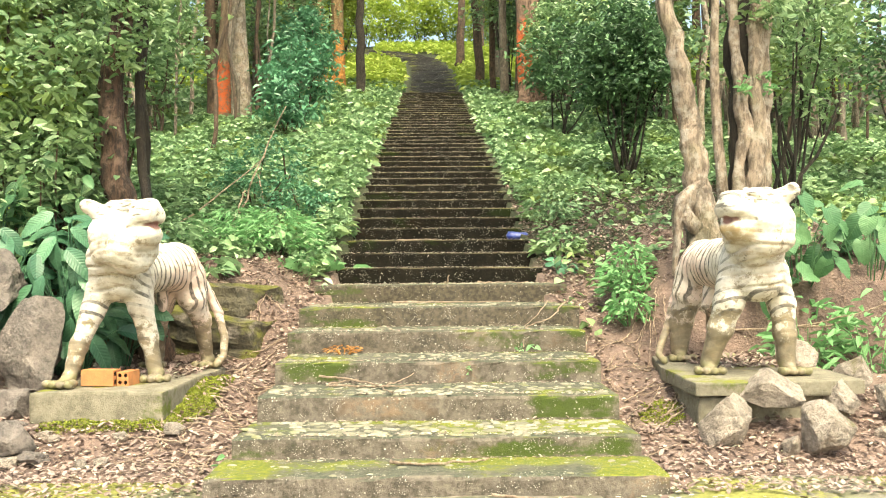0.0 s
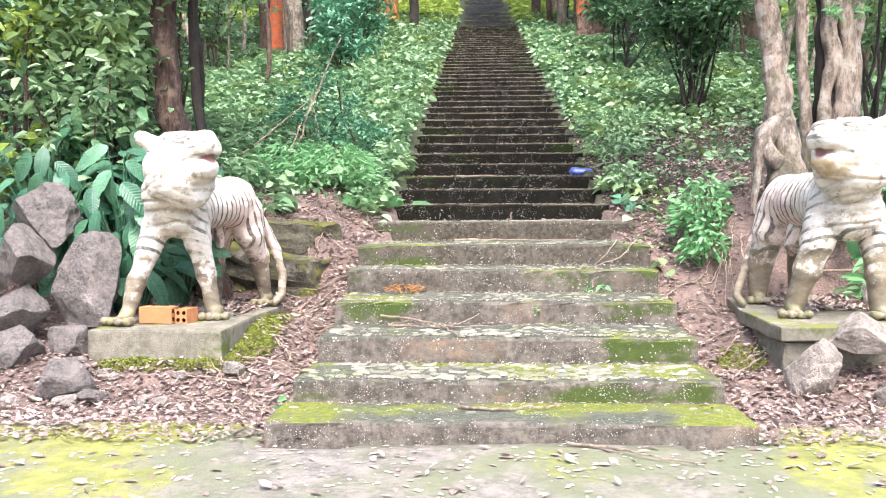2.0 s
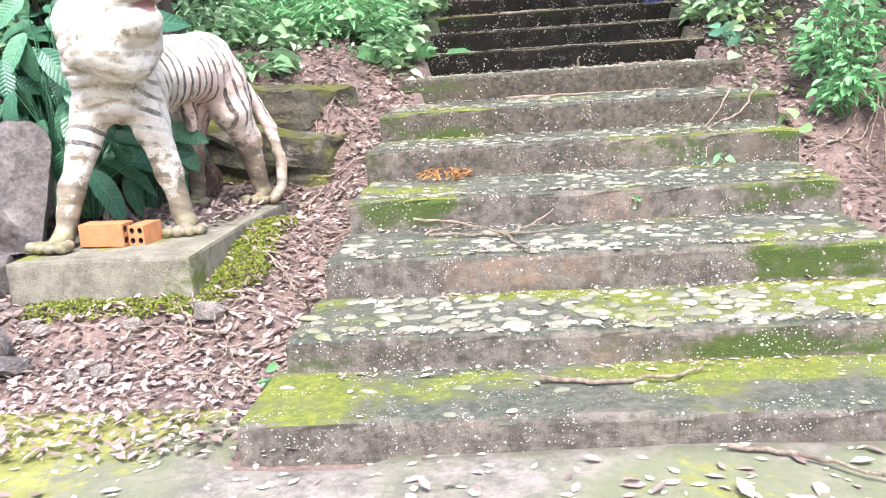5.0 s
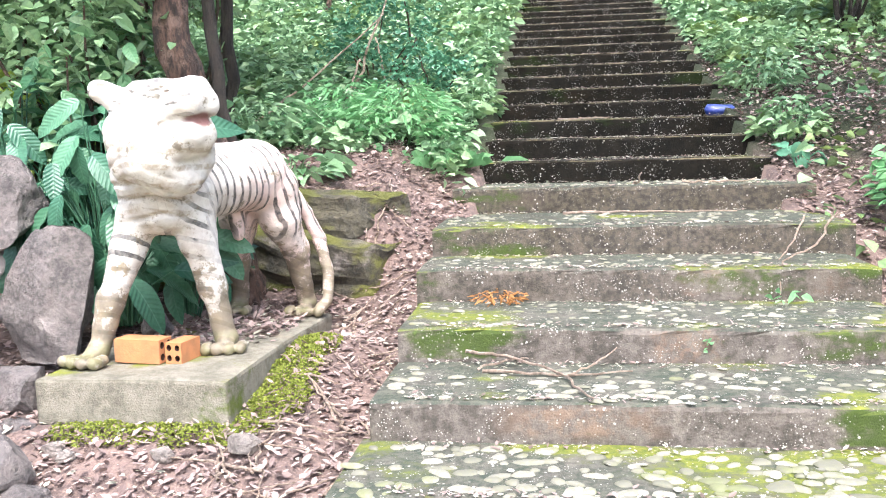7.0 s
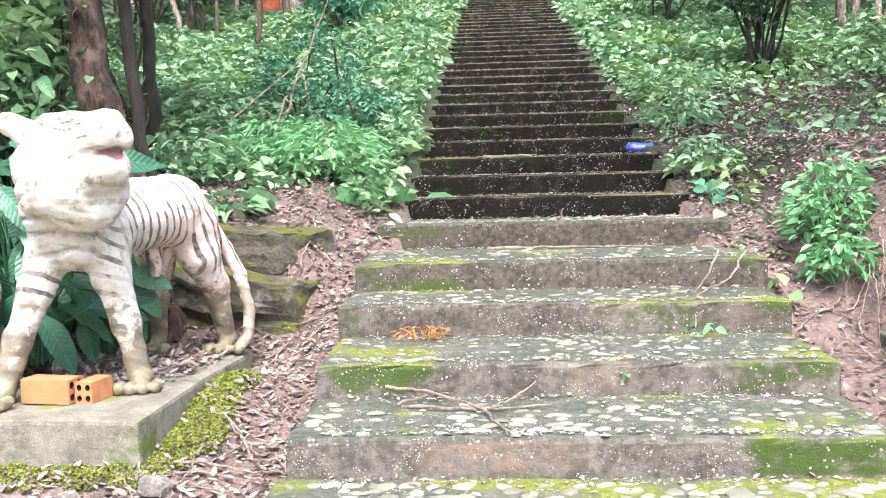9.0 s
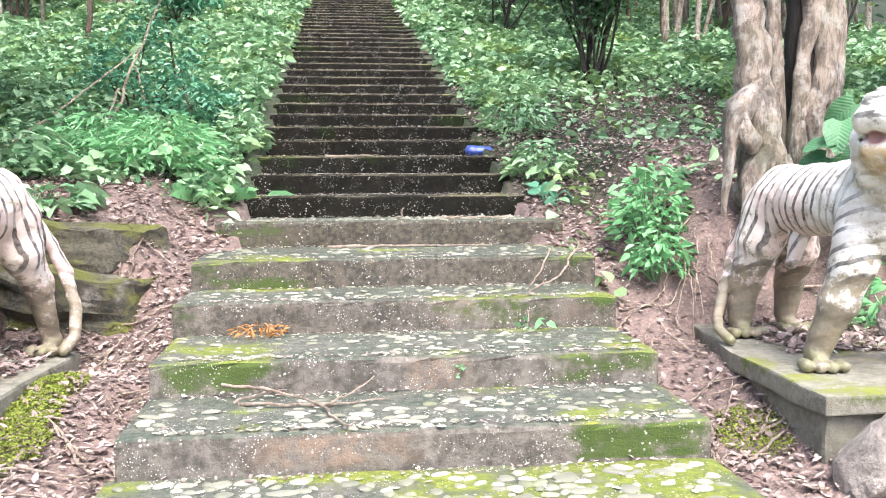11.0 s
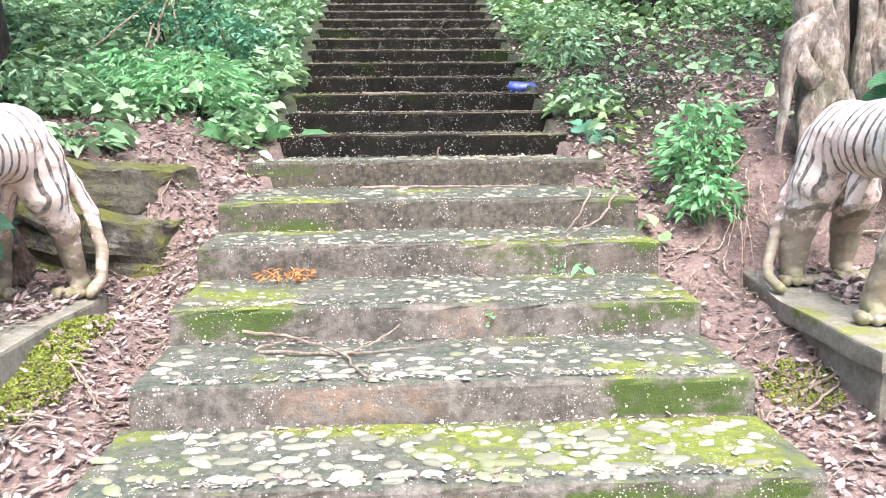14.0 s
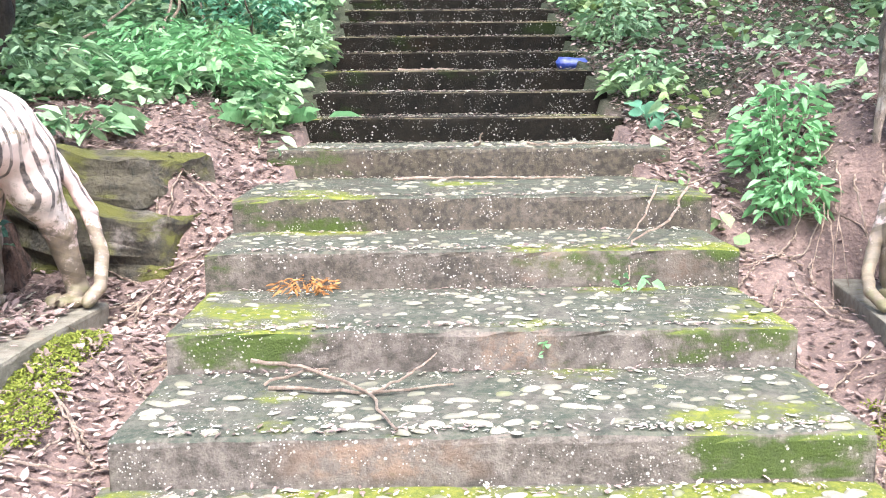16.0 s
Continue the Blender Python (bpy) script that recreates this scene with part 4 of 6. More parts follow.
for i, (x, y, z, sx, sy, sz, turn) in enumerate([
        (1.70, 0.90, 0.20, 0.21, 0.18, 0.23, 0.3), (2.02, 1.04, 0.41, 0.27, 0.16, 0.14, 2.9), (2.24, 0.74, 0.18, 0.25, 0.19, 0.20, 0.1), (2.52, 1.18, 0.34, 0.20, 0.17, 0.13, 1.4),
        (2.88, 1.10, 0.28, 0.22, 0.20, 0.18, 2.2), (2.80, 1.55, 0.44, 0.18, 0.16, 0.15, 0.9), (3.22, 1.45, 0.36, 0.24, 0.22, 0.2, 0.5), (2.05, 0.80, 0.10, 0.10, 0.09, 0.08, 0.5),
        (3.05, 0.85, 0.15, 0.17, 0.15, 0.14, 1.5), (3.5, 1.0, 0.2, 0.28, 0.22, 0.2, 2.5), (2.72, 1.0, 0.12, 0.12, 0.1, 0.1, 0.7), (2.60, 2.1, 0.50, 0.2, 0.3, 0.14, 0.2)]):
    ob = rock_object("rock", (x, y, z), (sx, sy, sz), 41 + i, PALE_ROCK, turn)
    tagged(ob, "pale grey angular stone piled by the plinth", "rock", "rocks by the plinths")

rs = random.Random(31)
for i in range(16):
    x, y, k = rs.uniform(-3.2, -1.75), rs.uniform(0.62, 1.12), rs.uniform(0.030, 0.075)
    ob = rock_object("stone", (x, y, ground_point(x, y) + 0.35 * k), (k * rs.uniform(1.0, 1.5), k, k * 0.75), 90 + i, PALE_ROCK, rs.uniform(0, 3))
    tagged(ob, "small pale stone lying in front of the plinth", "stone", "small stones by the plinth")


def ledge(corners, top, bottom, seed, label):
    """A long bed of rock with a broken, weathered face."""
    bm = slab(corners, top, bottom, seed, 0.05)
    bmesh.ops.subdivide_edges(bm, edges=[e for e in bm.edges if e.calc_length() > 0.07], cuts=1)
    bmesh.ops.triangulate(bm, faces=bm.faces)
    for v in bm.verts:
        p = v.co + Vector((seed * 7, 0, 0))
        v.co += noise.noise_vector(p * 1.7) * 0.09 + noise.noise_vector(p * 5) * 0.05 + noise.noise_vector(p * 13) * 0.018 + Vector((0, 0.05 * abs(noise.noise(Vector((p.x * 1.2, p.y, p.z * 7)))), -0.16 * max(0.0, v.co.x + 2.1)))
    return tagged(part("ledge_rock", bm, DARK_ROCK, None), label, "rock", "rock ledge")


ledge([(-3.3, 3.20), (-1.86, 3.22), (-1.50, 3.50), (-3.3, 3.80)], 1.12, 0.84, 1.0, "mossy olive rock bed along the bank")
ledge([(-3.1, 3.06), (-1.72, 3.04), (-1.42, 3.40), (-3.1, 3.60)], 0.86, 0.40, 2.0, "dark layered rock ledge under the bank")

# ---- trees ----
def tree_stem(name, pts, radii, mat, parent, seed, sides=14, rough=0.12, steps=18):
    """A trunk through given points, with a flared, uneven foot."""
    t = np.linspace(0, len(pts) - 1, steps)
    P = np.stack([np.interp(t, range(len(pts)), [p[k] for p in pts]) for k in range(3)], 1)
    R = np.interp(t, range(len(pts)), radii)
    r0 = np.random.default_rng(seed)
    P[1:-1] += r0.normal(0, 0.018, (steps - 2, 3)) * np.array([1, 1, 0.2])
    V, F = tube(P, R, sides, rough, seed)
    ob = mesh_object(name, V, F, mat, parent, True)
    return ob


def crown(name, centre, size, clumps, per, leaf, mat, parent, seed, lift=0.1):
    """Leaves in clumps that leave gaps between them."""
    r0 = np.random.default_rng(seed)
    d = r0.normal(0, 1, (clumps, 3))
    d /= np.linalg.norm(d, axis=1)[:, None]
    C = np.array(centre) + d * (r0.uniform(0.25, 1, clumps) ** 0.6)[:, None] * np.array(size)
    s = np.array(size).mean() * 0.24
    P = (C[:, None] + r0.normal(0, 1, (clumps, per, 3)) * s * np.array([1, 1, 0.6]) * r0.uniform(0.5, 1.2, (clumps, 1, 1))).reshape(-1, 3)
    n = len(P)
    L = r0.uniform(0.6, 1.3, n) * leaf
    ob = leaf_cloud(name, P, random_dirs(n, lift, 0.5), L, L * r0.uniform(0.38, 0.6, n), mat, parent)
    return ob, C


def shrub(name, x, y, height, radius, stems, clumps, per, leaf, mat, bark, label, seed, low=0.35, group="", category="shrub"):
    z = ground_point(x, y)
    top = empty(name, (x, y, z), label, category, group)
    ob, C = crown("foliage", (0, 0, height * (1 + low) / 2), (radius, radius, height * (1 - low) / 2 * 1.05), clumps, per, leaf, mat, top, seed)
    r0 = random.Random(seed)
    for i in range(stems):
        c = C[r0.randrange(len(C))]
        a = (r0.uniform(-0.12, 0.12) * radius * 1.5, r0.uniform(-0.12, 0.12) * radius * 1.5, -0.08)
        r = r0.uniform(0.012, 0.026) * (0.6 + height * 0.25)
        tube_object("stem", bend(a, c, 7, 0.12, seed + i), np.linspace(r, r * 0.35, 7), bark, top, 6, 0.05, i)
    return top


def forest_tree(name, x, y, height, r, bark, leaf_mat, label, seed, lean=(0, 0), crown_size=(2.2, 2.2, 1.6), clumps=34, per=36, leaf=0.22, group="forest trees"):
    z = ground_point(x, y)
    top = empty(name, (x, y, z), label, "tree", group)
    lx, ly = lean
    pts = [(0, 0, -0.15), (0.02, 0.01, 0.25), (lx * 0.35, ly * 0.35, height * 0.35), (lx * 0.7, ly * 0.7, height * 0.62), (lx, ly, height * 0.9)]
    trunk = tree_stem("trunk", pts, [r * 1.45, r * 1.12, r * 0.95, r * 0.8, r * 0.4], bark, top, seed)
    ob, C = crown("crown", (lx, ly, height), crown_size, clumps, per, leaf, leaf_mat, top, seed)
    r0 = random.Random(seed)
    for i in range(6):
        t = r0.uniform(0.55, 0.88)
        a = (lx * t, ly * t, height * t)
        c = C[r0.randrange(len(C))]
        tube_object("limb", bend(a, c, 6, 0.25, seed + i), np.linspace(r * 0.42, r * 0.12, 6), bark, trunk, 7, 0.06, i)
    return top


# two pale trees behind the second tiger
t1 = empty("tree", (2.24, 3.1, 1.10), "pale leaning tree with flaking bark on an eroded bank", "tree", "pale trees")
tree_stem("trunk", [(0.05, 0.02, -0.20), (0.03, 0, 0.08), (0.015, 0, 0.35), (-0.045, 0, 0.85), (-0.11, 0, 1.30), (-0.18, 0, 1.76), (-0.31, 0, 2.45), (-0.5, 0.1, 3.6), (-0.7, 0.2, 5.0)], [0.24, 0.19, 0.15, 0.112, 0.094, 0.088, 0.068, 0.06, 0.05], PALE_BARK, t1, 5, 22, 0.10, 40)
tube_object("root", [(-0.02, -0.06, 0.84), (-0.12, -0.10, 0.76), (-0.20, -0.13, 0.68), (-0.25, -0.14, 0.56), (-0.275, -0.15, 0.42), (-0.285, -0.15, 0.26), (-0.30, -0.15, 0.14), (-0.305, -0.14, 0.02)], [0.03, 0.06, 0.075, 0.062, 0.040, 0.030, 0.022, 0.016], PALE_BARK, t1, 14, 0.34, 3)
tube_object("root", [(-0.24, -0.13, 0.66), (-0.20, -0.15, 0.52), (-0.13, -0.14, 0.44), (-0.05, -0.08, 0.42)], [0.05, 0.060, 0.055, 0.06], PALE_BARK, t1, 14, 0.36, 4)
tube_object("root", [(-0.05, -0.08, 0.42), (-0.10, -0.14, 0.22), (-0.12, -0.17, 0.05), (-0.15, -0.20, -0.12)], [0.08, 0.085, 0.07, 0.03], PALE_BARK, t1, 14, 0.36, 6)
tube_object("root", [(0.06, -0.10, 0.35), (0.10, -0.18, 0.10), (0.12, -0.22, -0.15)], [0.08, 0.075, 0.04], PALE_BARK, t1, 12, 0.26, 7)
crown("crown", (-0.55, 0.5, 5.4), (1.6, 1.6, 1.0), 40, 40, 0.14, LEAF_MID, t1, 6)
t2 = empty("tree", (2.74, 3.5, ground_point(2.74, 3.5)), "gnarled pale tree wrapped in fused root stems", "tree", "pale trees")
# Dark bark on the core gives the gaps between root stems their shade.
tree_stem("trunk", [(0.02, 0.05, -0.2), (0.02, 0.05, 0.3), (0.02, 0.06, 1.2), (0.03, 0.06, 2.0), (0.20, 0.12, 3.0), (0.5, 0.3, 5.2)], [0.22, 0.16, 0.145, 0.15, 0.13, 0.1], DARK_BARK, t2, 8, 18, 0.12, 26)
tube_object("root_stem", bend((-0.17, -0.03, -0.15), (-0.24, 0.0, 2.6), 12, 0.03, 77), np.linspace(0.060, 0.036, 12), PALE_BARK, t2, 10, 0.08, 19)
for i, (pts, r) in enumerate([
        ([(-0.10, -0.10, -0.2), (-0.12, -0.10, 0.5), (-0.02, -0.12, 1.1), (-0.10, -0.08, 1.7), (-0.10, -0.06, 2.3), (0.08, 0.05, 3.4)], 0.055),
        ([(0.04, -0.13, -0.2), (0.0, -0.14, 0.35), (0.06, -0.14, 0.8), (0.07, -0.13, 1.5), (0.10, -0.10, 2.1), (0.30, 0.0, 3.2)], 0.070),
        ([(0.16, -0.05, -0.2), (0.17, -0.06, 0.7), (0.15, -0.07, 1.3), (0.18, -0.05, 1.9), (0.24, 0.0, 2.6)], 0.065),
        ([(0.10, -0.12, -0.2), (0.12, -0.13, 0.4), (0.05, -0.15, 0.9), (0.12, -0.10, 1.4)], 0.05),
        ([(-0.10, -0.10, 0.4), (-0.02, -0.15, 0.62), (0.06, -0.14, 0.9), (-0.02, -0.12, 1.4), (0.14, -0.08, 2.1)], 0.036)]):
    P = np.array(pts)
    t = np.linspace(0, len(P) - 1, 44)
    Q = np.stack([np.interp(t, range(len(P)), P[:, k]) for k in range(3)], 1)
    Q[:, 0] += 0.018 * np.sin(t * 2.6 + i) + 0.010 * np.sin(t * 7 + 2 * i)
    R = np.linspace(r * 1.15, r * 0.85, 44) * (1 + 0.14 * np.sin(t * 3.1 + 1.7 * i) + 0.12 * np.sin(t * 11 + i))
    tube_object("root_stem", Q, R, PALE_BARK, t2, 14, 0.16, 20 + i)
crown("crown", (0.5, 0.5, 5.2), (1.6, 1.6, 1.0), 40, 40, 0.14, LEAF_MID, t2, 9)
crown("low_foliage", (0.30, -0.05, 2.35), (0.55, 0.35, 0.28), 16, 26, 0.085, LEAF_MID, t2, 10)
crown("low_foliage", (0.02, -0.20, 1.55), (0.20, 0.10, 0.12), 6, 14, 0.07, LEAF_BRIGHT, t2, 11)

# the leaning red-barked tree behind the first tiger
t3 = empty("tree", (-2.62, 3.15, ground_point(-2.62, 3.15)), "leaning dark reddish tree trunk behind the tiger", "tree")
tree_stem("trunk", [(0.12, -0.05, -0.2), (0.06, 0, 0.3), (-0.08, 0, 0.8), (-0.215, 0, 1.27), (-0.33, 0, 1.77), (-0.32, 0, 2.4), (-0.2, 0.05, 3.4), (-0.1, 0.1, 5.5)], [0.18, 0.135, 0.12, 0.115, 0.105, 0.10, 0.085, 0.06], RED_BARK, t3, 12, 16, 0.14, 26)
tree_stem("second_trunk", [(0.10, 0.10, -0.2), (0.06, 0.12, 0.6), (-0.10, 0.12, 1.4), (-0.14, 0.14, 2.4), (0.05, 0.3, 4.5)], [0.06, 0.045, 0.04, 0.04, 0.03], DARK_BARK, t3, 13, 10, 0.10, 16)
crown("crown", (-0.6, 0.2, 4.9), (1.3, 1.2, 0.9), 30, 40, 0.15, LEAF_DEEP, t3, 14)
crown("low_foliage", (-0.40, -0.15, 2.85), (0.65, 0.35, 0.50), 30, 34, 0.085, LEAF_MID, t3, 15)
t5 = empty("tree", (-3.95, 4.1, ground_point(-3.95, 4.1)), "tan tree trunk half hidden by leaves", "tree")
tree_stem("trunk", [(0, 0, -0.2), (0.05, 0, 0.8), (-0.05, 0, 2), (0.1, 0, 4.5)], [0.15, 0.12, 0.11, 0.07], GREY_BARK, t5, 17, 12, 0.12, 14)
crown("crown", (0, 0, 4.8), (1.3, 1.3, 1.0), 26, 40, 0.15, LEAF_MID, t5, 18)
t4 = empty("tree", (-3.12, 4.65, ground_point(-3.12, 4.65)), "thin dark upright tree trunk in the undergrowth", "tree")
tree_stem("trunk", [(0, 0, -0.2), (0, 0, 0.6), (-0.03, 0, 2), (0.02, 0, 5)], [0.06, 0.05, 0.045, 0.03], DARK_BARK, t4, 15, 10, 0.08, 14)
crown("crown", (0, 0, 5.2), (1.3, 1.3, 1.0), 30, 40, 0.15, LEAF_DEEP, t4, 16)

# painted trunks up the hill
forest_tree("tree", -5.45, 18.3, 8, 0.20, PAINTED_LEFT, LEAF_MID, "tree trunk with orange-red paint near its foot", 21, (0.3, 0.2))
forest_tree("tree", -5.05, 18.9, 8, 0.16, GREY_BARK, LEAF_MID, "grey forest tree beside the painted trunk", 22, (-0.3, 0.2))
forest_tree("tree", 2.85, 21.4, 9, 0.36, PAINTED_RIGHT, LEAF_MID, "thick tree trunk painted orange-red", 23, (-0.2, 0.4))
for i, (x, y, r) in enumerate([(-3.9, 26.0, 0.20), (-3.35, 26.4, 0.22), (-4.3, 26.8, 0.16)]):
    forest_tree("tree", x, y, 8.5, r, PAINTED_YELLOW, LEAF_YELLOW, "forest tree trunk with ochre paint", 24 + i, (0.2 * i - 0.2, 0.1))
forest_tree("tree", -2.47, 25.5, 8, 0.14, DARK_BARK, LEAF_MID, "slender black-barked forest tree", 28)
for i, (x, y, r) in enumerate([(1.75, 24.0, 0.13), (2.25, 23.6, 0.16), (3.5, 22.6, 0.16), (2.5, 22.6, 0.12), (4.3, 23.5, 0.2), (1.3, 30, 0.16), (2.1, 32, 0.2), (0.8, 38, 0.18), (3.2, 27, 0.2), (1.6, 27.0, 0.10), (5.4, 22, 0.2), (6.4, 20, 0.18)]):
    forest_tree("tree", x + 0.5, y, 8 + (i % 3), r, BROWN_BARK if i % 2 else GREY_BARK, LEAF_MID, "brown forest tree with a bare lower trunk", 30 + i, (0.5 * math.sin(i * 2.1), 0.3), clumps=40)

# the deeper woods: a few kinds, repeated
kinds = [forest_tree("tree", -8.5, 14.0, 9, 0.18, GREY_BARK, LEAF_MID, "grey forest tree with a leafy crown", 51, (0.4, 0.1)),
         forest_tree("tree", 8.2, 17.0, 8, 0.15, BROWN_BARK, LEAF_DEEP, "brown forest tree with a dark crown", 52, (-0.3, 0.3)),
         forest_tree("tree", -6.8, 24.0, 10, 0.22, PALE_BARK, LEAF_MID, "pale forest tree with a leafy crown", 53, (0.1, -0.3)),
         forest_tree("tree", 9.5, 26.0, 9, 0.14, DARK_BARK, LEAF_MID, "dark forest tree with a leafy crown", 54, (0.5, 0.2))]
r1 = random.Random(4)
for i in range(46):
    side = -1 if i % 2 else 1
    y = r1.uniform(13, 66)
    x = side * r1.uniform(4.5 if y < 45 else 2.0, 24) + (-4 if y > 45 and side < 0 else 0)
    if y > 40 and -9 < x < 2.5 and y < 53:
        x += side * 7
    k = kinds[r1.randrange(4)]
    copy_thing(k, pose(x, y, ground_point(x, y), 0, 0, r1.uniform(0, 360)))

# thicket of bare stems on the far right and left
for i in range(58):
    right = i < 40
    x = r1.uniform(5.0, 10.5) if right else r1.uniform(-9.0, -4.2)
    y = r1.uniform(12.5, 16.5) if right else r1.uniform(12, 21)
    h = r1.uniform(3.5, 5.5)
    r = r1.uniform(0.03, 0.07)
    top = empty("sapling", (x, y, ground_point(x, y)), "slim bare-stemmed sapling in the thicket", "sapling", "thicket")
    tube_object("stem", bend((0, 0, -0.1), (r1.uniform(-0.5, 0.5), r1.uniform(-0.4, 0.4), h), 8, 0.25, 300 + i), np.linspace(r, r * 0.5, 8), (GREY_BARK, BROWN_BARK, PALE_BARK)[i % 3], top, 7, 0.06, i)
    crown("crown", (0, 0, h), (0.7, 0.7, 0.7), 8, 30, 0.14, LEAF_MID if i % 3 else LEAF_YELLOW, top, 400 + i)

# ---- shrubs ----
shrub("shrub", 2.92, 9.2, 2.9, 0.66, 14, 110, 70, 0.10, LEAF_DEEP, DARK_BARK, "dark many-stemmed shrub beside the stairway", 61, 0.30)
shrub("shrub", -2.35, 7.0, 1.0, 0.65, 9, 26, 44, 0.075, LEAF_BLUE, BROWN_BARK, "blue-green leafy bush beside the stairway", 62, 0.05)
shrub("shrub", -1.75, 6.4, 0.6, 0.4, 5, 14, 44, 0.07, LEAF_BLUE, BROWN_BARK, "low dense blue-green bush beside the stairway", 63, 0.0)
for i, (x, y, h, rad, mat) in enumerate([
        (-4.05, 3.05, 2.55, 0.3, LEAF_YELLOW), (-3.45, 3.2, 2.5, 0.55, LEAF_MID), (-3.7, 4.0, 3.3, 0.6, LEAF_MID), (-4.1, 3.5, 3.2, 0.7, LEAF_MID), (-3.40, 2.86, 3.1, 0.42, LEAF_MID), (-4.2, 4.3, 3.2, 0.8, LEAF_MID), (-5.0, 4.8, 3.8, 1.0, LEAF_DEEP), (-4.5, 5.4, 3.6, 0.7, LEAF_MID), (-5.9, 6.2, 4.0, 1.2, LEAF_MID), (-5.6, 7.8, 4.0, 0.9, LEAF_MID),
        (-3.9, 3.1, 2.2, 0.7, LEAF_MID), (-4.9, 3.2, 2.6, 0.9, LEAF_DEEP), (-6.8, 9.8, 3.8, 1.1, LEAF_MID), (-3.3, 16.5, 2.2, 0.8, LEAF_BLUE), (-3.2, 14.0, 1.6, 0.6, LEAF_BLUE),
        (-7.4, 12.4, 3.2, 1.2, LEAF_MID), (-4.2, 21.5, 2.6, 1.0, LEAF_MID), (-6.9, 18.5, 4.2, 1.2, LEAF_MID), (-5.6, 22.5, 4.5, 1.2, LEAF_MID),
        (-4.3, 7.2, 3.3, 1.0, LEAF_MID), (-6.3, 15.6, 3.4, 1.1, LEAF_MID), (-3.7, 20.6, 3.0, 0.9, LEAF_BLUE), (-7.8, 16.8, 4.4, 1.4, LEAF_DEEP), (-4.6, 24.5, 4.6, 1.1, LEAF_MID), (-3.6, 28.0, 4.4, 1.0, LEAF_YELLOW)]):
    shrub("shrub", x, y, h, rad, 7, int(40 * rad), 48, 0.10 + 0.003 * y, mat, BROWN_BARK, "tall tangled leafy shrub at the forest edge", 80 + i, 0.30 if h > 2.6 else 0.1, "forest shrubs")
for i, (x, y, h, rad, mat) in enumerate([
        (4.6, 7.2, 3.6, 1.0, LEAF_MID), (3.6, 12.5, 3.0, 0.9, LEAF_DEEP), (2.7, 14.8, 2.4, 0.9, LEAF_DEEP), (5.8, 9.8, 3.5, 1.1, LEAF_MID), (3.4, 17.5, 3.2, 1.0, LEAF_MID),
        (7.6, 13.0, 3.8, 1.2, LEAF_MID), (4.6, 19.5, 3.6, 1.2, LEAF_DEEP), (5.6, 17.5, 3.4, 1.0, LEAF_MID), (7.2, 8.2, 3.4, 1.2, LEAF_DEEP),
        (3.4, 20.5, 3.4, 0.8, LEAF_MID), (4.4, 15.5, 3.2, 0.9, LEAF_MID), (2.6, 27.0, 4.4, 1.0, LEAF_MID), (3.8, 24.8, 4.6, 1.1, LEAF_DEEP)]):
    shrub("shrub", x, y, h, rad, 7, int(40 * rad), 48, 0.10 + 0.003 * y, mat, DARK_BARK, "tall leafy shrub at the forest edge", 110 + i, 0.35, "forest shrubs")
for i in range(26):
    side = -1 if i % 2 else 1
    y = 24 + i * 1.3
    x = side * (3.6 + 4.5 * r1.random() + (3 if 42 < y < 54 else 0)) - (2.5 if y > 42 else 0)
    shrub("shrub", x, y, 2.6, 1.2, 4, 34, 40, 0.2, LEAF_YELLOW if i % 3 == 0 else LEAF_MID, BROWN_BARK, "bright leafy shrub higher up the hill", 140 + i, 0.1, "hill shrubs")
for i in range(14):
    x = -14 + 1.9 * i
    shrub("shrub", x, 57 + 3 * math.sin(i), 4.5, 1.8, 4, 44, 40, 0.3, LEAF_YELLOW, BROWN_BARK, "sunlit yellow-green trees at the top of the hill", 170 + i, 0.05, "hilltop shrubs")


# ---- broad-leaved plants ----
def broad_leaf(L, W, droop, wave, cup=0.2, heart=False):
    """One broad leaf with a sunk midrib, arched along its length."""
    n, k = 10, 6
    V, F = [], []
    for i in range(n + 1):
        t = i / n
        w = W * 0.5 * (2.3 * (t + 0.02) ** 0.6 * (1.001 - t) ** 0.75 if not heart else math.sin(math.pi * min(1, t * 0.94 + 0.06)) ** 0.5 * (1.25 - 0.55 * t))
        for j in range(k + 1):
            s = j / k * 2 - 1
            V.append((t * L - (0.12 * L * (abs(s) ** 2) * (1 - t) ** 3 if heart else 0), s * w, -droop * L * t * t + cup * abs(s) * w + wave * W * math.sin(t * 17 + s * 2) * abs(s) * 0.6 + 0.010 * math.sin(i * 3.1) * abs(s)))
    for i in range(n):
        for j in range(k):
            a = i * (k + 1) + j
            F.append((a, a + 1, a + k + 2, a + k + 1))
    return V, F


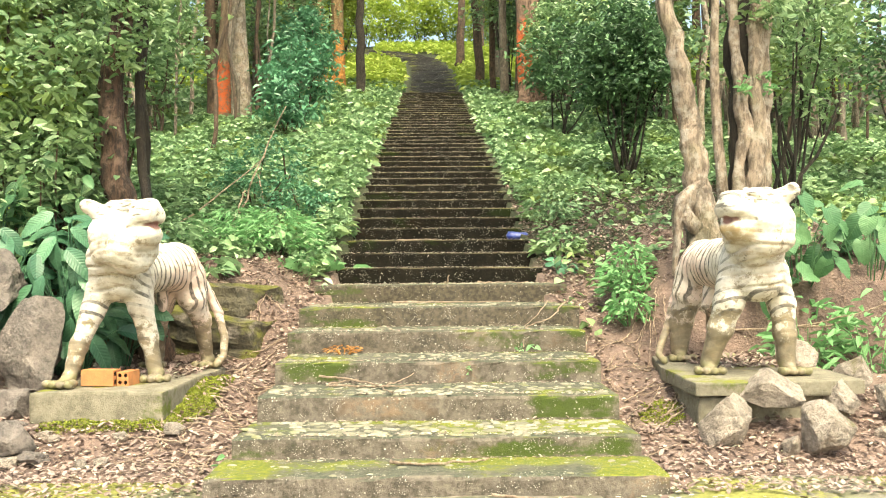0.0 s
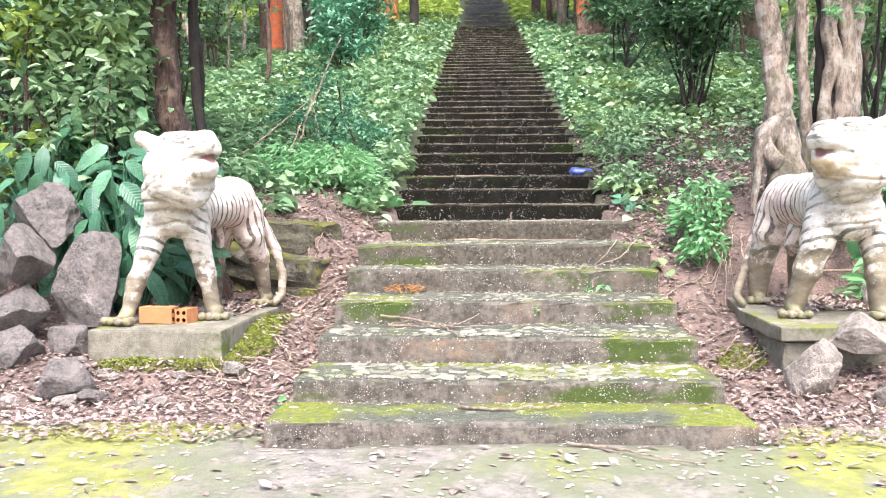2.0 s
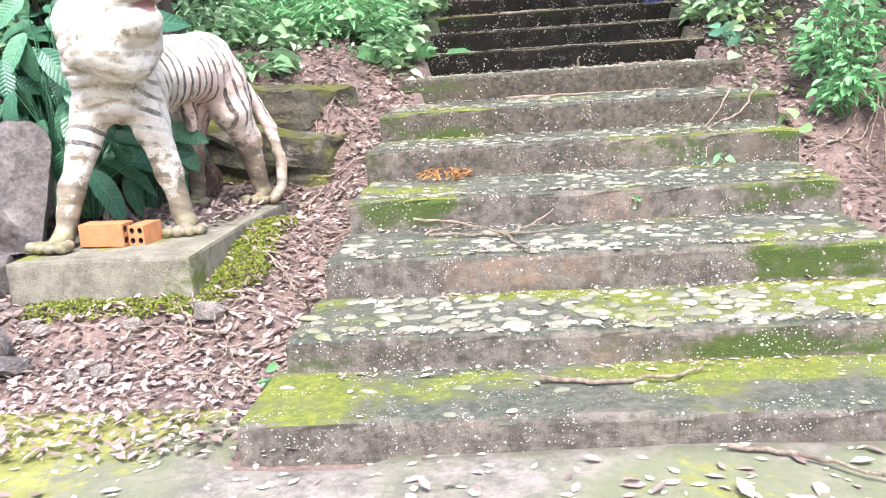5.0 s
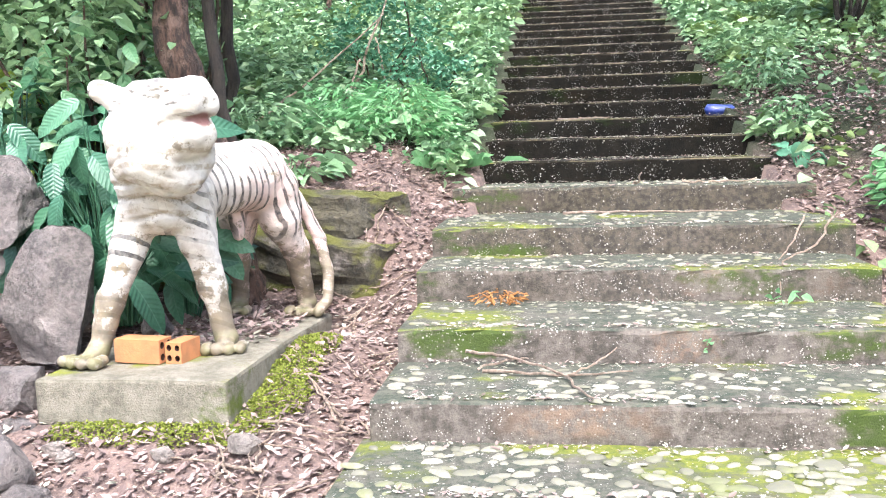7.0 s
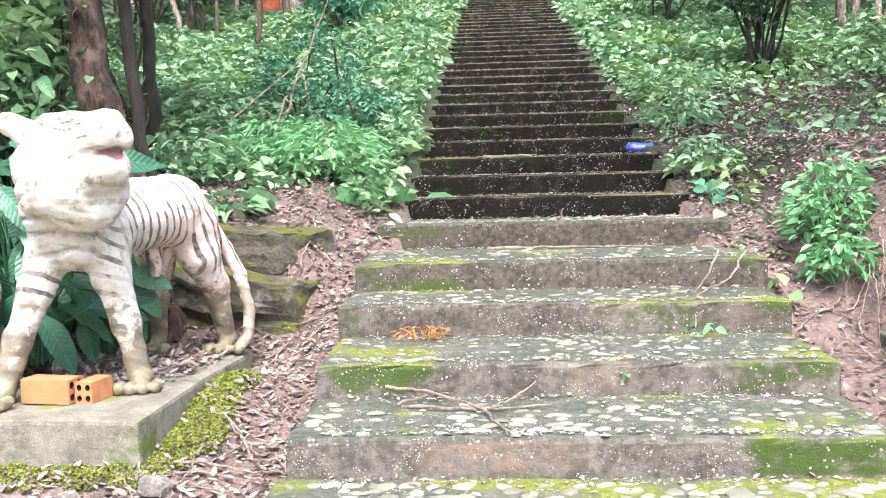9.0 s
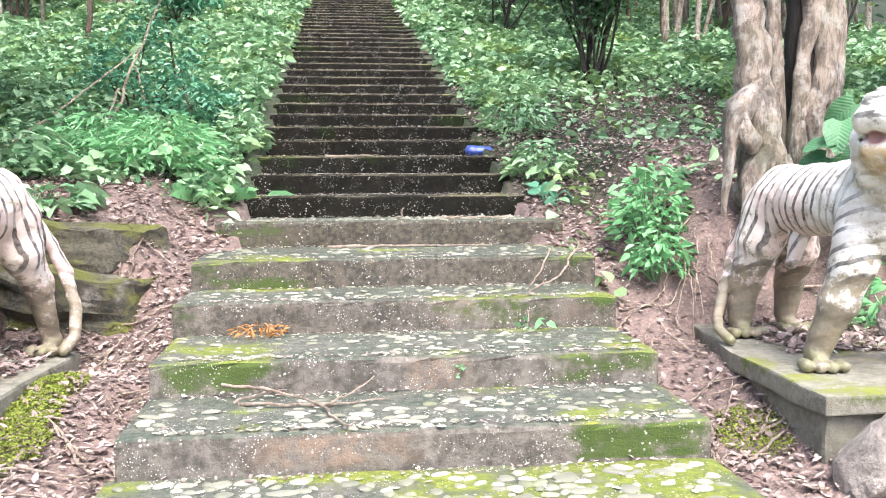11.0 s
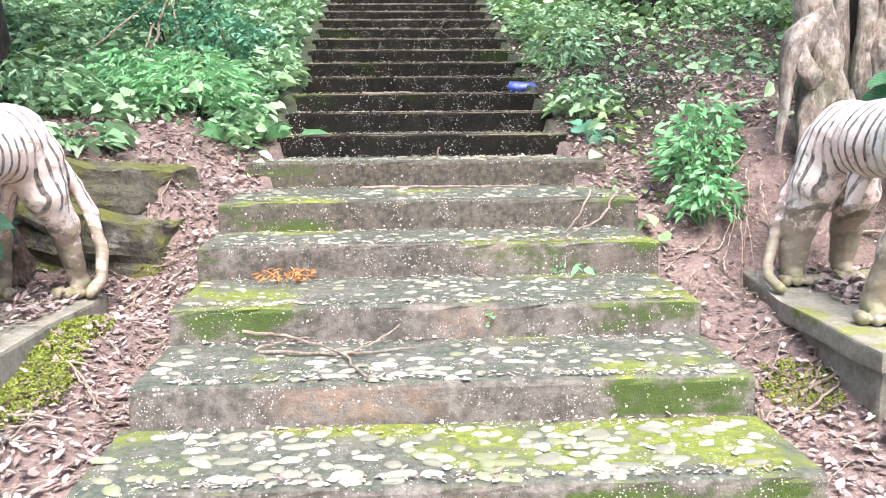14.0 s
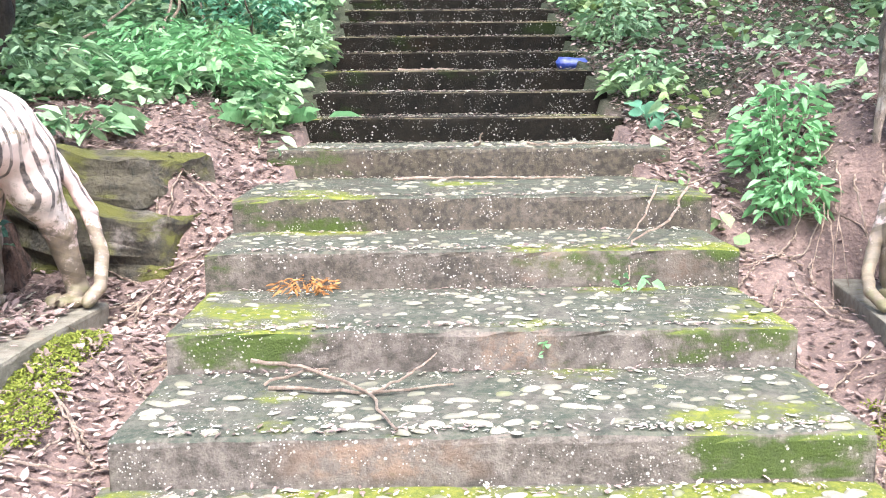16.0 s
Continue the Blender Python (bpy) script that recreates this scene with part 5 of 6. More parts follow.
def broad_plant(name, x, y, z, leaves, height, spread, L, W, mat, label, seed, heart=False, category="plant", toward=None, droop=0.35):
    top = empty(name, (x, y, z), label, category)
    r0 = random.Random(seed)
    shapes = []
    for i in range(4):
        V, F = broad_leaf(L * (0.8 + 0.15 * i), W * (0.85 + 0.12 * i), droop * (0.6 + 0.3 * i), 0.03 + 0.012 * i, 0.22, heart)
        ob = mesh_object("leaf", V, F, mat, top, True)
        shapes.append(ob.data)
        bpy.data.objects.remove(ob)
    for i in range(leaves):
        a = r0.uniform(0, 2 * math.pi) if toward is None else r0.gauss(toward, 1.2)
        d = spread * math.sqrt(r0.random())
        h = height * (0.25 + 0.75 * r0.random()) * (1 - 0.35 * (d / spread) ** 2)
        base = (0.25 * d * math.cos(a), 0.25 * d * math.sin(a), -0.05)
        tipx, tipy = d * math.cos(a), d * math.sin(a)
        stalk = tube_object("stalk", [base, (tipx * 0.55, tipy * 0.55, h * 0.65), (tipx, tipy, h)], [0.006, 0.005, 0.004], mat, top, 5)
        lf = new("leaf", shapes[r0.randrange(4)])
        lf.parent = stalk
        lf.matrix_local = pose(tipx, tipy, h, r0.uniform(28, 66)) @ pose(0, 0, 0, r0.uniform(-20, 20), r0.uniform(0, 42), math.degrees(a) + r0.uniform(-50, 50)) @ Matrix.Scale(r0.uniform(0.75, 1.15), 4)
    return top


broad_plant("leafy_plant", -3.0, 2.36, 0.45, 96, 1.28, 0.45, 0.29, 0.135, BROAD, "large glossy broad-leaved plant beside the boulder", 201, droop=0.28)
broad_plant("leafy_plant", -2.86, 2.22, 0.50, 46, 1.25, 0.36, 0.30, 0.13, BROAD, "large glossy broad-leaved plant behind the tiger", 211, droop=0.45)
broad_plant("leafy_plant", -3.6, 2.5, 0.60, 80, 1.2, 0.5, 0.29, 0.135, BROAD, "large glossy broad-leaved plant beside the boulder", 202, droop=0.28)
broad_plant("leafy_plant", -2.66, 2.55, 0.42, 24, 0.85, 0.28, 0.25, 0.12, BROAD, "glossy broad-leaved plant behind the tiger", 203, droop=0.28)
broad_plant("leafy_plant", -3.3, 2.95, 0.7, 40, 1.6, 0.55, 0.24, 0.11, HEART, "light green broad-leaved plant at the forest edge", 204, droop=0.4)
broad_plant("leafy_plant", 3.10, 3.15, 1.05, 30, 0.85, 0.42, 0.20, 0.17, HEART, "heart-leaved plant behind the tiger", 205, True)
broad_plant("leafy_plant", 2.82, 2.92, 0.85, 12, 0.90, 0.22, 0.22, 0.18, HEART, "heart-leaved plant behind the tiger", 206, True)
broad_plant("leafy_plant", 3.75, 3.2, 1.05, 34, 0.90, 0.50, 0.20, 0.17, HEART, "heart-leaved plant at the forest edge", 209, True)
broad_plant("weed", 1.16, 4.32, ground_point(1.2, 4.32), 9, 0.22, 0.14, 0.13, 0.09, LEAF_BLUE, "small blue-green weed beside the step", 210)


def herb(name, x, y, height, spread, n, leaf, mat, label, seed, ratio=0.45):
    """A low bushy herb: thin stalks crowded with small leaves."""
    z = ground_point(x, y)
    top = empty(name, (x, y, z), label, "plant", "low herbs")
    r0 = np.random.default_rng(seed)
    a, d = r0.uniform(0, 2 * math.pi, n), spread * np.sqrt(r0.random(n))
    h = height * (0.15 + 0.85 * r0.random(n)) * (1 - 0.5 * (d / spread) ** 2)
    P = np.stack([d * np.cos(a), d * np.sin(a), h], 1)
    D = np.stack([np.cos(a) + r0.normal(0, 0.6, n), np.sin(a) + r0.normal(0, 0.6, n), r0.normal(0.1, 0.35, n)], 1)
    L = leaf * r0.uniform(0.6, 1.3, n)
    leaf_cloud("foliage", P, D, L, L * ratio, mat, top, 0.12, 0.3)
    for i in range(min(16, n // 12)):
        tube_object("stalk", [(0.2 * P[i, 0], 0.2 * P[i, 1], -0.05), tuple(P[i] * [0.7, 0.7, 0.6]), tuple(P[i])], [0.006, 0.005, 0.003], mat, top, 4)
    return top


herb("herb", 1.63, 3.42, 0.58, 0.26, 420, 0.08, LEAF_BRIGHT, "fresh green leafy herb on the dirt bank", 221, 0.5)
herb("herb", 1.58, 3.12, 0.34, 0.18, 220, 0.075, LEAF_BRIGHT, "fresh green leafy herb on the dirt bank", 222, 0.5)
herb("herb", 3.0, 2.80, 0.62, 0.34, 130, 0.16, LEAF_BRIGHT, "fresh green lance-leaved herb behind the stones", 236, 0.3)
herb("herb", 3.45, 2.55, 0.75, 0.36, 150, 0.16, LEAF_BRIGHT, "fresh green lance-leaved herb behind the stones", 237, 0.3)
herb("herb", 2.75, 2.55, 0.45, 0.24, 70, 0.14, LEAF_BRIGHT, "fresh green lance-leaved herb behind the stones", 238, 0.35)
herb("herb", -1.75, 4.75, 0.50, 0.45, 800, 0.095, LEAF_BRIGHT, "bright ferny herb beside the stairway", 223, 0.28)
herb("herb", -2.3, 5.2, 0.55, 0.5, 800, 0.095, LEAF_BRIGHT, "bright ferny herb beside the stairway", 224, 0.28)
herb("herb", -2.9, 4.7, 0.45, 0.5, 330, 0.12, LEAF_COVER, "grey-green herb beside the stairway", 225, 0.4)
herb("herb", 1.22, 5.0, 0.35, 0.26, 240, 0.09, LEAF_COVER, "small-leaved herb overhanging the stairway", 226)
herb("herb", 1.35, 6.6, 0.42, 0.34, 330, 0.09, LEAF_COVER, "small-leaved herb overhanging the stairway", 227)
herb("herb", 1.45, 7.8, 0.4, 0.4, 330, 0.09, LEAF_MID, "small-leaved herb overhanging the stairway", 228)
herb("herb", -2.35, 3.75, 0.16, 0.35, 90, 0.14, LEAF_COVER, "low green leaves on the rock ledge", 229, 0.6)
herb("herb", -1.3, 5.9, 0.4, 0.25, 220, 0.09, LEAF_COVER, "small-leaved herb overhanging the stairway", 230)

# a tuft of long grass at the stair edge
gx, gy = -1.48, 4.48
n = 190
a = rng.uniform(0, 2 * math.pi, n)
P = np.stack([gx + rng.normal(0, 0.17, n), gy + rng.normal(0, 0.15, n), np.full(n, ground_point(gx, gy) - 0.02)], 1)
D = np.stack([np.cos(a) * 0.7, np.sin(a) * 0.7, rng.uniform(0.5, 1.4, n)], 1)
tagged(leaf_cloud("grass_tuft", P, D, rng.uniform(0.18, 0.42, n), rng.uniform(0.006, 0.011, n), LEAF_BRIGHT, None, 0.2, 0.5), "tuft of long bright grass at the stair edge", "grass", kind="stuff")


# ---- undergrowth and litter ----
def cover(name, n, xr, yr, leaf, height, mat, label, keep, seed):
    r0 = np.random.default_rng(seed)
    x, y = r0.uniform(*xr, n), r0.uniform(0, 1, n) ** 1.35 * (yr[1] - yr[0]) + yr[0]
    k = keep(x, y, r0.random(n))
    x, y = x[k], y[k]
    n = len(x)
    mound = 0.5 + 0.5 * wobble(x, y, 2.1, 3.0) + 0.3 * wobble(x, y, 5.3, 1.0)
    z = ground_z(x, y) + height * np.clip(mound, 0.1, 1.4) * r0.uniform(0.25, 1.0, n)
    L = leaf * r0.uniform(0.6, 1.4, n) * (1 + 0.035 * np.clip(y - 5, 0, 40))
    ob = leaf_cloud(name, np.stack([x, y, z], 1), random_dirs(n, 0.0, 0.35), L, L * r0.uniform(0.45, 0.75, n), mat, None, 0.12, 0.2)
    tagged(ob, label, "undergrowth", kind="stuff")


def left_keep(x, y, r):
    edge = -1.16 - 0.10 * wobble(y, y, 2.0) - 0.1 * r
    return (x < edge) & (y > 3.9 + 0.5 * wobble(x, x, 1.7) + 0.6 * r) & (r < 1.2 + wobble(x, y, 1.3))


def right_keep(x, y, r):
    edge = 1.04 + 0.12 * wobble(y, y, 2.3) + 0.1 * r
    bare = smoothstep(y - 0.8 * (x - 1.2), 6.0, 9.5)
    return (x > edge) & (r < 0.06 + 1.1 * bare + np.where(x > 4.2, 0.7, 0)) & (y > 3.4)


cover("undergrowth", 120000, (-9, -1.05), (3.8, 30), 0.085, 0.30, LEAF_COVER, "dense small-leaved green ground cover", left_keep, 1)
cover("undergrowth", 30000, (-9, -1.05), (3.8, 30), 0.11, 0.42, LEAF_MID, "scattered taller green weeds", left_keep, 2)
cover("undergrowth", 120000, (1.0, 11), (3.4, 30), 0.085, 0.28, LEAF_COVER, "dense small-leaved green ground cover", right_keep, 3)
cover("undergrowth", 30000, (1.0, 11), (3.4, 30), 0.11, 0.40, LEAF_MID, "scattered taller green weeds", right_keep, 4)


def far_keep(x, y, r):
    path_x = np.interp(y, [27, 37, 40.5, 43.2, 45.2, 46.4, 47.6], [0.0, -0.15, -0.45, -1.05, -2.3, -3.8, -6.5])
    return (np.abs(x - path_x) > 1.15 + np.clip(y - 42, 0, 4) * 0.5)


cover("undergrowth", 60000, (-16, 16), (27, 58), 0.12, 0.35, LEAF_YELLOW, "sunlit yellow-green undergrowth up the hill", far_keep, 5)


def litter(name, n, pick, mat, leaf, label, seed, lift=0.006, spread=0.22, ratio=(0.35, 0.65), fold=0.10):
    r0 = np.random.default_rng(seed)
    x, y, z = pick(r0, n)
    n = len(x)
    a = r0.uniform(0, 2 * math.pi, n)
    D = np.stack([np.cos(a), np.sin(a), r0.normal(0, spread, n)], 1)
    L = leaf * r0.uniform(0.45, 1.4, n)
    ob = leaf_cloud(name, np.stack([x, y, z + lift + 0.3 * L * np.abs(D[:, 2])], 1), D, L, L * r0.uniform(*ratio, n), mat, None, fold, 0.0, 0.7 if fold > 0.05 else 0.97)
    tagged(ob, label, "leaf litter", kind="stuff")


def on_ground(r0, n):
    x = np.concatenate([r0.uniform(-4.5, -1.15, n // 2), r0.uniform(0.98, 4.2, n - n // 2)])
    y = r0.uniform(0, 1, n) * 9.0
    keep = (y < 4.6) | ((x > 0) & (y < 9 - 0.0 * x))
    keep &= ~((x > -2.7) & (x < -1.86) & (y > 1.25) & (y < 2.8) & (r0.random(n) < 0.8))
    keep &= ~((x > 1.15) & (y > 1.7) & (y < 3.4) & (r0.random(n) < 0.7))
    x, y = x[keep], y[keep]
    return x, y, ground_z(x, y) + 0.012


def tread_z(y):
    edges = [r[0] for r in LOWER] + [TOP_Y + TREAD * d for d in range(1, 41)]
    tops = [r[1] for r in LOWER] + [TOP_Z + RISE * d for d in range(1, 41)]
    i = np.searchsorted(edges, y, side="right") - 1
    return np.array(tops)[i], i


def on_low_steps(r0, n):
    x, y = r0.uniform(-1.24, 1.02, n), r0.uniform(0.02, 4.38, n)
    z, i = tread_z(y)
    keep = r0.random(n) < np.array([0.22, 0.5, 0.75, 0.6, 0.4, 0.4, 0.35])[np.clip(i, 0, 6)]
    return x[keep], y[keep], z[keep]


def on_high_steps(r0, n):
    x, y = r0.normal(-0.05, 0.5, n), 4.45 + 15.5 * r0.uniform(0, 1, n) ** 1.3
    k = np.abs(x + 0.07) < 0.98
    x, y = x[k], y[k]
    z, i = tread_z(y)
    return x, y, z


def step_backs(r0, n):
    """Debris that gathers at the foot of each riser and along the front edges."""
    edges = np.array([r[0] for r in LOWER[1:]] + [TOP_Y + TREAD * d for d in range(1, 26)])
    e = edges[r0.integers(0, len(edges), n)]
    y = np.where(r0.random(n) < 0.38, e - np.abs(r0.normal(0, 0.05, n)) - 0.01, e + np.abs(r0.normal(0, 0.03, n)) + 0.03)
    x = r0.uniform(-1.12, 0.96, n)
    z, i = tread_z(y)
    return x, y, z


def on_pavement(r0, n):
    x, y = r0.uniform(-5, 5, n), -np.abs(r0.normal(0, 1.3, n))
    return x, y, pavement_z(x, y) + 0.001


litter("fallen_leaves", 62000, on_ground, LITTER, 0.042, "dry pinkish-brown leaves covering the soil", 1, spread=0.35)
litter("fallen_leaves", 8500, on_ground, PETAL, 0.034, "pale dry leaves scattered over the soil", 2, spread=0.3)
litter("fallen_leaves", 420, on_low_steps, PETAL, 0.036, "pale fallen leaves lying flat on the mossy steps", 3, 0.004, 0.02, (0.45, 0.75), 0.01)
litter("fallen_leaves", 900, on_high_steps, PETAL, 0.05, "pale fallen leaves on the dark steps", 4, 0.004, 0.05, (0.4, 0.7), 0.03)
litter("fallen_leaves", 6500, step_backs, LITTER, 0.028, "brown leaf debris along the step edges", 5, 0.004, 0.2, (0.25, 0.5))
litter("fallen_leaves", 8500, step_backs, PETAL, 0.022, "pale leaf crumbs along the step edges", 6, 0.004, 0.15)
litter("fallen_leaves", 1500, on_pavement, PETAL, 0.035, "pale leaf crumbs on the forecourt", 7, 0.004, 0.03, (0.4, 0.7), 0.02)
litter("fallen_leaves", 500, on_pavement, LITTER, 0.06, "brown leaves on the forecourt", 8, 0.004, 0.2)


def on_plinths(r0, n):
    x, y = r0.uniform(-2.66, -1.95, n), r0.uniform(1.85, 2.85, n)
    k = r0.random(n) < smoothstep(y + 0.6 * (-2.0 - x), 1.8, 2.4)
    x2, y2 = r0.uniform(1.85, 2.6, n), r0.uniform(1.9, 3.0, n)
    return np.concatenate([x[k], x2]), np.concatenate([y[k], y2]), np.concatenate([np.full(k.sum(), 0.405), np.full(n, 0.455)])


litter("fallen_leaves", 1300, on_plinths, LITTER, 0.05, "brown leaf litter lying on the plinths", 9, 0.006, 0.35)
litter("fallen_leaves", 260, on_plinths, PETAL, 0.04, "pale leaf litter lying on the plinths", 10, 0.006, 0.25)


# ---- twigs ----
def twig(name, branches, label, group="fallen twigs"):
    top = empty(name, branches[0][0][0], label, "twig", group)
    inv = Matrix.Translation(branches[0][0][0]).inverted()
    for i, (pts, r) in enumerate(branches):
        P = np.array(pts, float)
        t = np.linspace(0, len(P) - 1, 4 * len(P))
        Q = np.stack([np.interp(t, range(len(P)), P[:, k]) for k in range(3)], 1)
        Q += np.random.default_rng(i + 3).normal(0, r * 0.5, Q.shape)
        ob = tube_object("stem" if i == 0 else "side_twig", Q, np.linspace(r, r * 0.45, len(Q)), TWIG, top, 6, 0.1, i)
        ob.matrix_parent_inverse = inv
    return top


def lie(x, y, up=0.012):
    return (x, y, float(tread_z(np.array([y]))[0][0]) + up)


twig("twig", [([lie(-0.95, 1.60, 0.06), lie(-0.76, 1.56, 0.05), lie(-0.50, 1.36), lie(-0.40, 1.03)], 0.009), ([lie(-0.50, 1.36), lie(-0.38, 1.5, 0.03), lie(-0.28, 1.62, 0.07)], 0.006), ([lie(-0.85, 1.44), lie(-0.5, 1.38), lie(-0.22, 1.46)], 0.008), ([lie(-0.88, 1.48), lie(-0.74, 1.56, 0.03), lie(-0.66, 1.55, 0.04)], 0.006)], "forked bare twig lying on a mossy step")
twig("twig", [([(0.99, 2.95, 0.91), (0.82, 2.62, 0.79), (0.60, 2.40, 0.73), (0.56, 2.27, 0.58)], 0.007), ([(0.84, 2.95, 0.91), (0.70, 2.64, 0.80), (0.58, 2.42, 0.735)], 0.006)], "forked bare twig leaning on a step")
twig("twig", [([lie(-0.40, 0.30), lie(-0.18, 0.24), lie(0.05, 0.26), lie(0.16, 0.34)], 0.010)], "bent twig lying on the lowest step")
twig("twig", [([(0.14, -0.05, 0.03), (0.32, -0.10, 0.025), (0.48, -0.24, 0.025), (0.74, -0.39, 0.025)], 0.009)], "thin twig lying on the forecourt")
herb("leaf_sprig", 0.58, 2.22, 0.08, 0.07, 9, 0.06, LEAF_BRIGHT, "fresh green leaves on the fallen twig", 231, 0.5).location.z = 0.55
herb("leaf_sprig", 0.13, 1.60, 0.12, 0.04, 8, 0.035, LEAF_BRIGHT, "tiny green sprout growing from a riser", 232, 0.6).location.z = 0.43
herb("leaf_sprig", -1.30, 0.52, 0.14, 0.08, 14, 0.07, LEAF_BRIGHT, "tiny green weed beside the step", 233, 0.6)
herb("leaf_sprig", 1.22, 3.02, 0.14, 0.07, 6, 0.12, LEAF_COVER, "single grey-green leaf beside the step", 234, 0.6)
DRY = mat_leaf("dry_orange_frond", (0.45, 0.22, 0.07), (0.35, 0.16, 0.05), 0.8, 0.15)
frond = herb("dry_frond", -0.83, 2.26, 0.06, 0.13, 110, 0.04, DRY, "dry orange frond lying at the foot of a riser", 235, 0.25)
frond.location.z = 0.555
twig("twig", [([lie(-0.55, 5.9), lie(-0.3, 5.85), lie(-0.1, 5.95)], 0.010), ([lie(-0.35, 5.86), lie(-0.2, 5.7), lie(-0.1, 5.65)], 0.007)], "thin forked twig on a dark step")
twig("twig", [([lie(-0.02, 4.0), lie(0.0, 3.92), lie(0.02, 3.86, 0.08)], 0.010), ([lie(0.3, 3.95), lie(0.5, 3.9), lie(0.8, 4.1)], 0.008), ([lie(-0.5, 3.6), lie(0.0, 3.7), lie(0.6, 3.62)], 0.010)], "small broken twigs on the step")
for i in range(120):
    left = i % 2
    x = r1.uniform(-2.0, -1.35) if left else r1.uniform(1.1, 1.9)
    y = r1.uniform(0.5, 3.6)
    a, l = r1.uniform(0, 3.14), r1.uniform(0.12, 0.45)
    pts = []
    for k in range(4):
        px, py = x + l * (k / 3 - 0.5) * math.cos(a) + r1.uniform(-0.02, 0.02), y + l * (k / 3 - 0.5) * math.sin(a)
        pts.append((px, py, ground_point(px, py) + 0.03))
    twig("twig", [(pts, r1.uniform(0.004, 0.009))], "thin dry twig among the leaf litter")
twig("branch", [([(1.75, 3.10, 0.62), (2.4, 2.9, 0.66), (3.1, 2.6, 0.70), (3.7, 2.5, 0.95)], 0.014), ([(2.9, 2.66, 0.7), (3.3, 2.3, 0.85), (3.6, 2.1, 1.05)], 0.009)], "dead branch lying behind the tiger")
for i in range(9):
    x, y = r1.uniform(1.7, 2.1), r1.uniform(2.85, 3.05)
    z = ground_point(x, y + 0.15)
    twig("rootlet", [([(x, y + 0.12, z), (x - 0.04, y - 0.05, z - 0.12), (x - 0.1 + r1.uniform(-0.1, 0.1), y - 0.2, z - 0.42)], 0.005)], "thin hanging rootlet on the dirt bank", "rootlets")
dead = twig("dead_stem", [([(-2.55, 6.3, ground_point(-2.55, 6.3)), (-2.35, 6.5, 2.4), (-2.0, 6.8, 3.3)], 0.016), ([(-3.3, 5.6, 1.55), (-2.8, 6.0, 2.0), (-2.2, 6.4, 2.6)], 0.013), ([(-2.3, 6.5, 2.4), (-2.2, 6.4, 2.0), (-2.05, 6.3, 1.6)], 0.010), ([(-2.45, 6.4, 2.2), (-2.5, 6.2, 1.9), (-2.6, 6.1, 1.55)], 0.012)], "tangle of dead stems over the bush")

# ---- a crushed blue bottle ----
BLUE = Mat("blue_plastic", 0.3)
BLUE.color(BLUE.mix(BLUE.step(BLUE.noise(20, 4), 0.4, 0.65), (0.02, 0.04, 0.22), (0.07, 0.10, 0.30))).bump(BLUE.noise(30, 3), 0.6, 0.01)
bottle = empty("plastic_bottle", (0.90, 6.02, TOP_Z + 3 * RISE), "crushed blue plastic bottle lying on a dark step", "bottle")
body = tube_object("bottle_body", [(-0.14, 0.0, 0.05), (-0.12, 0, 0.055), (-0.05, 0.01, 0.052), (0.02, -0.005, 0.055), (0.09, 0.0, 0.05), (0.13, 0.0, 0.045)], [0.02, 0.05, 0.052, 0.044, 0.050, 0.018], BLUE.m, bottle, 14, 0.10, 2)
cap = tube_object("cap", [(0.128, 0, 0.045), (0.15, 0, 0.044), (0.152, 0, 0.044)], [0.018, 0.018, 0.004], BLUE.m, body, 12)


# ---- pebbles set in the treads ----
def mat_pebble(name, own):
    m = Mat(name, 0.75)
    pick = m.chance() if own else m.island()
    c = m.mix(pick, (0.31, 0.29, 0.24), (0.125, 0.12, 0.09))
    c = m.mix(m.step(m.noise(38, 5, 0.7), 0.42, 0.60, 0, 0.7), c, (0.16, 0.155, 0.10))
    c = m.mix(m.step(m.noise(2.6, 5, 0.65), 0.54, 0.64, 0, 0.6), c, (0.14, 0.155, 0.05))
    m.color(c).bump(m.noise(60, 5), 0.5, 0.006)
    return m.m


PEBBLE, PEBBLE_FINE = mat_pebble("pale_pebble", True), mat_pebble("pale_small_pebble", False)


def pebble_shape(r0, high=0.22):
    """A worn stone of unit width that stands a little out of its bed, as rings of vertices and quads."""
    n = 9
    ring = [1 + r0.uniform(-0.22, 0.22) for _ in range(n)]
    V = []
    for k, z in ((1.0, -0.30 * high), (0.90, 0.45 * high), (0.58, 0.9 * high)):
        V += [(0.5 * k * ring[i] * math.cos(2 * math.pi * i / n), 0.5 * k * ring[i] * math.sin(2 * math.pi * i / n), z + r0.uniform(-0.03, 0.03) * high) for i in range(n)]
    V.append((0, 0, high))
    F = [(a * n + i, a * n + (i + 1) % n, (a + 1) * n + (i + 1) % n, (a + 1) * n + i) for a in range(2) for i in range(n)]
    F += [(2 * n + i, 2 * n + (i + 1) % n, 3 * n, 3 * n) for i in range(n)]
    return np.array(V), np.array(F)


